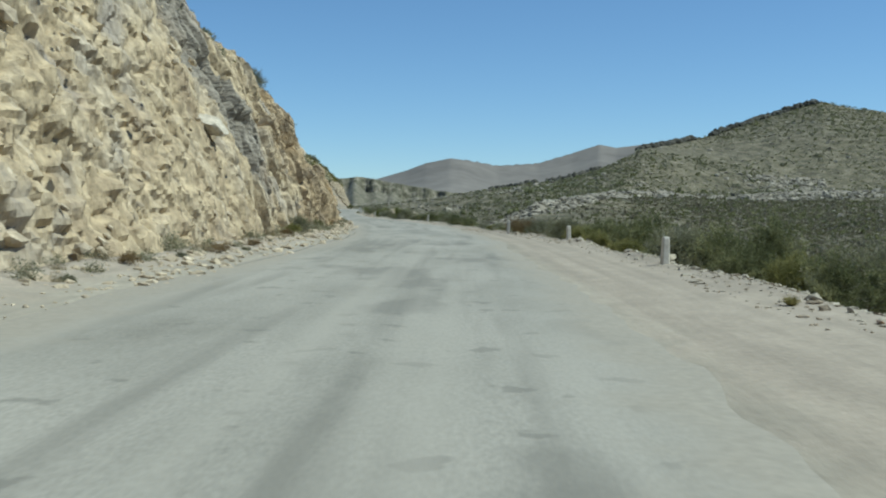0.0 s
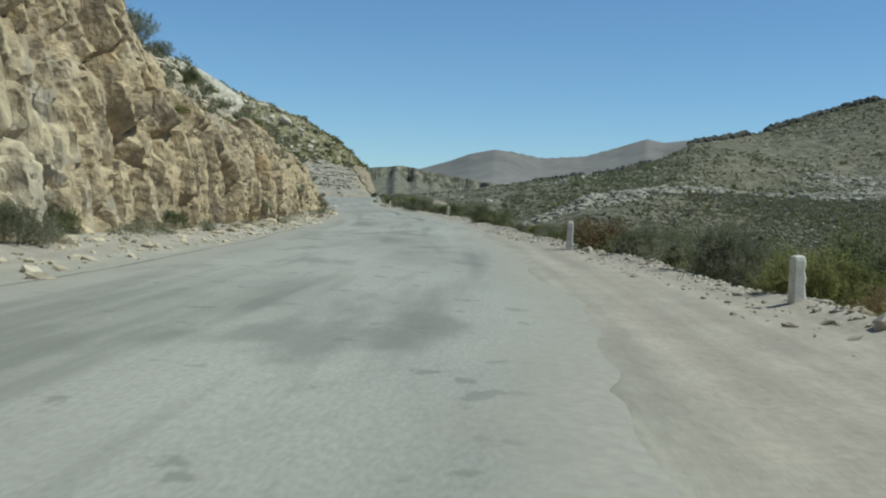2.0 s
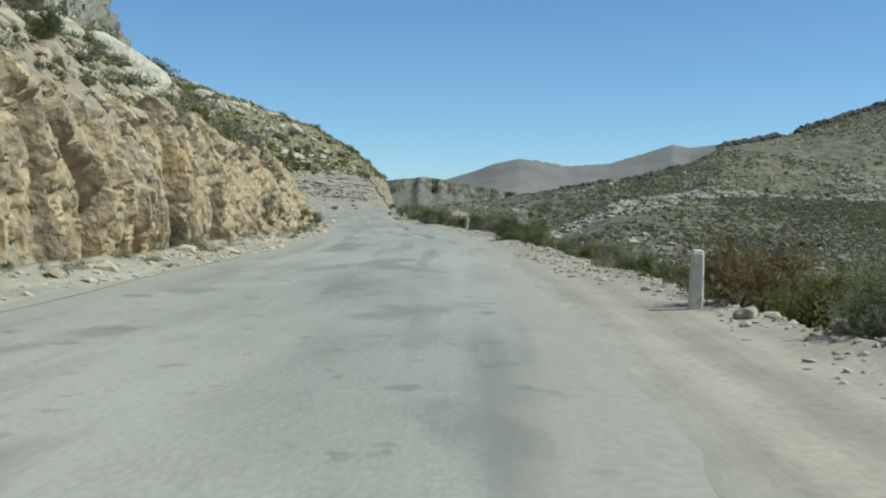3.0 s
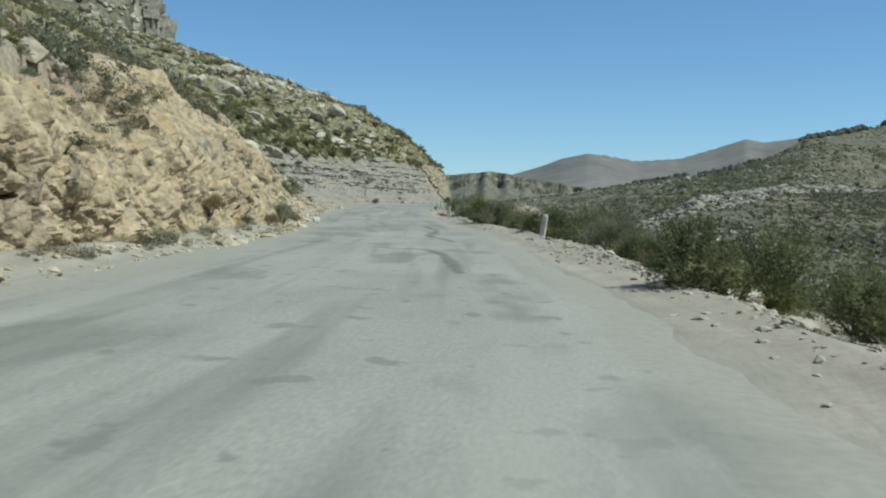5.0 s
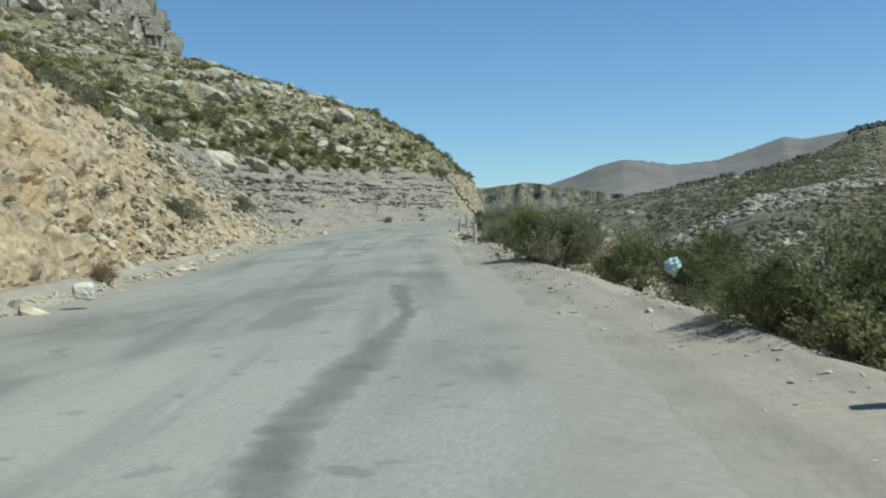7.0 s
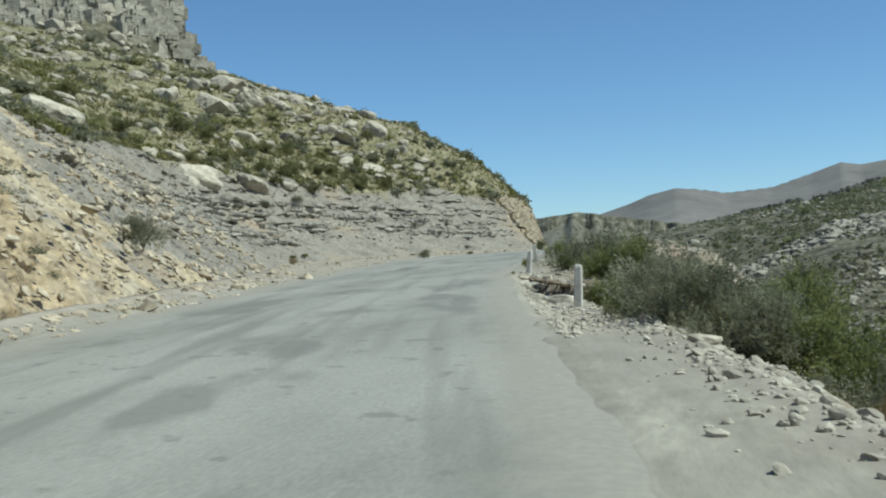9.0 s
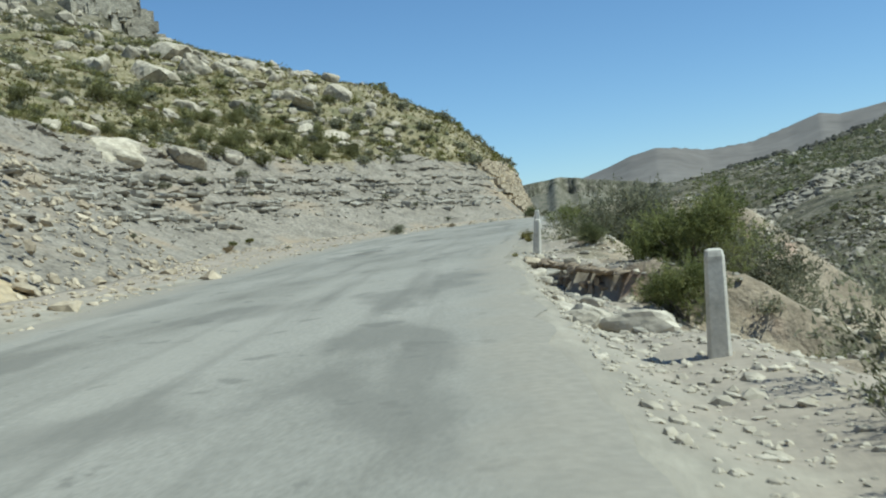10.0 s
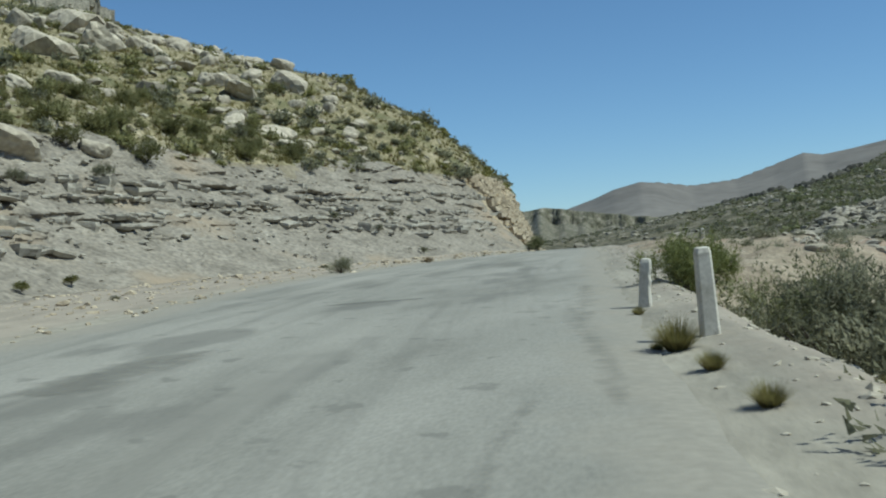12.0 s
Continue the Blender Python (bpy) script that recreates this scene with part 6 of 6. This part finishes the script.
TOP_LINE = [
    (HILL_GREY, 2.0, 238, 1.2), (HILL_DARK, 3.5, 243, 1.5), (HILL_DARK, 1.5, 246, 1.3), (HILL_GREY, 5.0, 249, 1.4), (HILL_DARK, 2.2, 252, 1.6), (HILL_DARK, 6.5, 254, 1.3), (HILL_GREY, 1.2, 257, 1.1), (HILL_DARK, 3.0, 261, 1.5),
    (HILL_DARK, 1.6, 265, 1.2), (HILL_GREY, 4.4, 268, 1.3), (HILL_DARK, 2.0, 272, 1.3), (HILL_DARK, 7.5, 275, 1.4), (HILL_GREY, 1.5, 279, 1.1), (HILL_DARK, 4.0, 283, 1.2), (HILL_DARK, 9.0, 262, 1.6), (HILL_DARK, 11.0, 247, 1.7),
    (HILL_GREY, 8.0, 239, 1.5), (HILL_DARK, 6.0, 232, 1.5), (HILL_GREY, 3.0, 227, 1.4), (HILL_DARK, 10.0, 228, 1.7), (HILL_DARK, 14.0, 236, 1.8), (HILL_GREY, 15.0, 256, 1.5), (HILL_DARK, 13.0, 270, 1.4), (HILL_GREY, 6.0, 288, 1.1),
]
HILL_SHRUBS = [(kind, float(TOP_X(y)) - d, y, 0.8 * q) for kind, d, y, q in TOP_LINE] + [
    (HILL_DARK, -54.3, 248, 1.37), (HILL_DARK, -46.0, 258, 1.08), (HILL_DARK, -49.3, 289, 1.01), (HILL_DARK, -53.0, 272.6, 0.86), (HILL_DARK, -50.8, 275.6, 0.79),
]
WALL_SHRUBS = [
    (HILL_DARK, -49.7, 234.9, 0.94), (HILL_GREY, -43.3, 243.8, 0.86), (HILL_DARK, -42.5, 262.3, 0.94), (HILL_DARK, -41.5, 269.6, 1.01), (HILL_GREY, -43.8, 236.5, 0.65), (HILL_GREY, -38.3, 290.7, 1.08), (HILL_GREY, -43.6, 230.4, 0.70), (HILL_DARK, -45.6, 244.3, 0.86),
    (HILL_DARK, -43.6, 249, 1.08), (HILL_DARK, -46.2, 249, 1.15), (HILL_GREY, -36.1, 260.3, 0.55), (HILL_GREY, -34.2, 268.3, 0.45), (HILL_GREY, -33.9, 263.5, 0.50), (HILL_GREY, -33.2, 270.6, 0.42), (HILL_GREY, -31.0, 263.9, 0.46), (HILL_GREY, -32.8, 249.8, 0.47),
    (HILL_GREY, -33.6, 249.1, 0.31), (HILL_GREY, -41.7, 240.9, 0.45), (HILL_GREY, -39.9, 274.2, 0.65),
]
FOOT_SHRUBS = [
    (YELL1, -38.3, 231.2, 0.32), (YELL1, -37.8, 227.1, 0.32), (GREY2, -6.6, 18.5, 0.45), (DRY1, -6.9, 23, 0.49), (GREY2, -6.7, 27, 0.45), (DRY1, -6.5, 30.5, 0.52), (GREY2, -6.3, 33.5, 0.39), (DRY1, -6.6, 36.5, 0.45),
    (GREY2, -6.8, 41, 0.39), (DRY1, -6.9, 46, 0.52), (YELL1, -7.2, 50, 0.45), (GREY1, -7.3, 54, 0.52), (DARK2, -7.8, 57, 0.59), (GREY2, -7.9, 62, 0.45), (DARK1, -8.0, 66, 0.45), (GREY2, -8.3, 71, 0.39),
    (YELL1, -8.6, 77, 0.39), (GREY1, -9.2, 84, 0.45),
]
FOOT_SHRUBS_BEYOND = [
    (GREY2, -10.0, 92, 0.39), (DRY1, -10.6, 101, 0.72), (DRY1, -11.3, 108, 0.63), (GREY2, -11.6, 113, 0.54), (DRY1, -12.2, 119, 0.81), (GREY2, -12.6, 124, 0.63), (DRY1, -13.3, 129, 0.72), (GREY1, -14.2, 134, 0.63),
    (DRY1, -16.0, 143, 0.72), (GREY1, -21.4, 160, 0.81), (GREY1, -27.6, 184, 0.81), (GREY2, -33.5, 206, 0.54), (DRY1, -35.2, 220, 0.63), (GREY2, -33.8, 226, 0.45), (GREY1, -31.5, 245, 0.54), (DRY1, -29.2, 256, 0.54),
    (GREY2, -27.4, 267, 0.45), (DARK1, -25.0, 281.5, 1.08),
]
rng = np.random.RandomState(210)
for kind, x, y, s in VERGE_SHRUBS + BEND_SHRUBS + BANK_SHRUBS + CLIFF_TOP_SHRUBS + HILL_SHRUBS + WALL_SHRUBS + FOOT_SHRUBS + FOOT_SHRUBS_BEYOND:
    stand(kind, x, y, s * rng.uniform(0.95, 1.1) * (1.2 if x > -8 and y < 162 and x > float(ROAD_R(y)) and not 56 < y < 144 else 1.0 if x > -8 and 114 < y < 144 else 0.8 if x > float(ROAD_R(y)) and y < 114 else 1.0), rng.uniform(0, 360), 0.06)
for x, y, s in [(-16.75, 205.8, 0.5), (-16.5, 204.1, 0.55), (-16.95, 206.0, 0.35), (-16.25, 202.1, 0.55), (-17.12, 210.6, 0.4), (-15.2, 202.8, 0.5), (5.4, 16.2, 0.5), (6.2, 14.2, 0.5), (4.2, 74.0, 0.35), (1.6, 115.0, 0.4), (2.2, 111.0, 0.4), (-9.6, 168.5, 0.4), (-15.6, 193.0, 0.35), (-7.95, 154.9, 0.3)]:
    stand(TUFT, x, y, s, rng.uniform(0, 360), 0.01)
for i in range(46):
    y = rng.uniform(10, 125)
    x = float(BASE_X(y)) + rng.uniform(0.2, 1.0)
    stand(TUFT2, x, y, rng.uniform(0.2, 0.45), rng.uniform(0, 360), 0.01)
for i in range(30):
    y = rng.uniform(10, 160)
    x = float(EDGE_R(y)) + rng.uniform(-0.3, 1.6)
    stand(TUFT2, x, y, rng.uniform(0.2, 0.5), rng.uniform(0, 360), 0.01)


def make_bag():
    """A crumpled thin plastic bag, blown half full."""
    d, f = ICO[3]
    k = 1 + 0.16 * np.sin(d[:, 0] * 7 + d[:, 2] * 3) * np.cos(d[:, 1] * 6) + 0.1 * np.sin(d[:, 2] * 11 + d[:, 1] * 5)
    v = d * k[:, None] * np.array([0.17, 0.15, 0.19])
    v[:, :2] *= np.where(v[:, 2:] < 0, 1 + v[:, 2:] * 3.2, 1)
    return new("plastic_bag", mesh_of("plastic_bag", v, f, BAG))


bag = tagged(make_bag(), "pale blue plastic bag caught in a roadside shrub", "plastic bag")
bag.matrix_basis = pose(-2.9, 140.6, 2.62, 12, -20, 30)
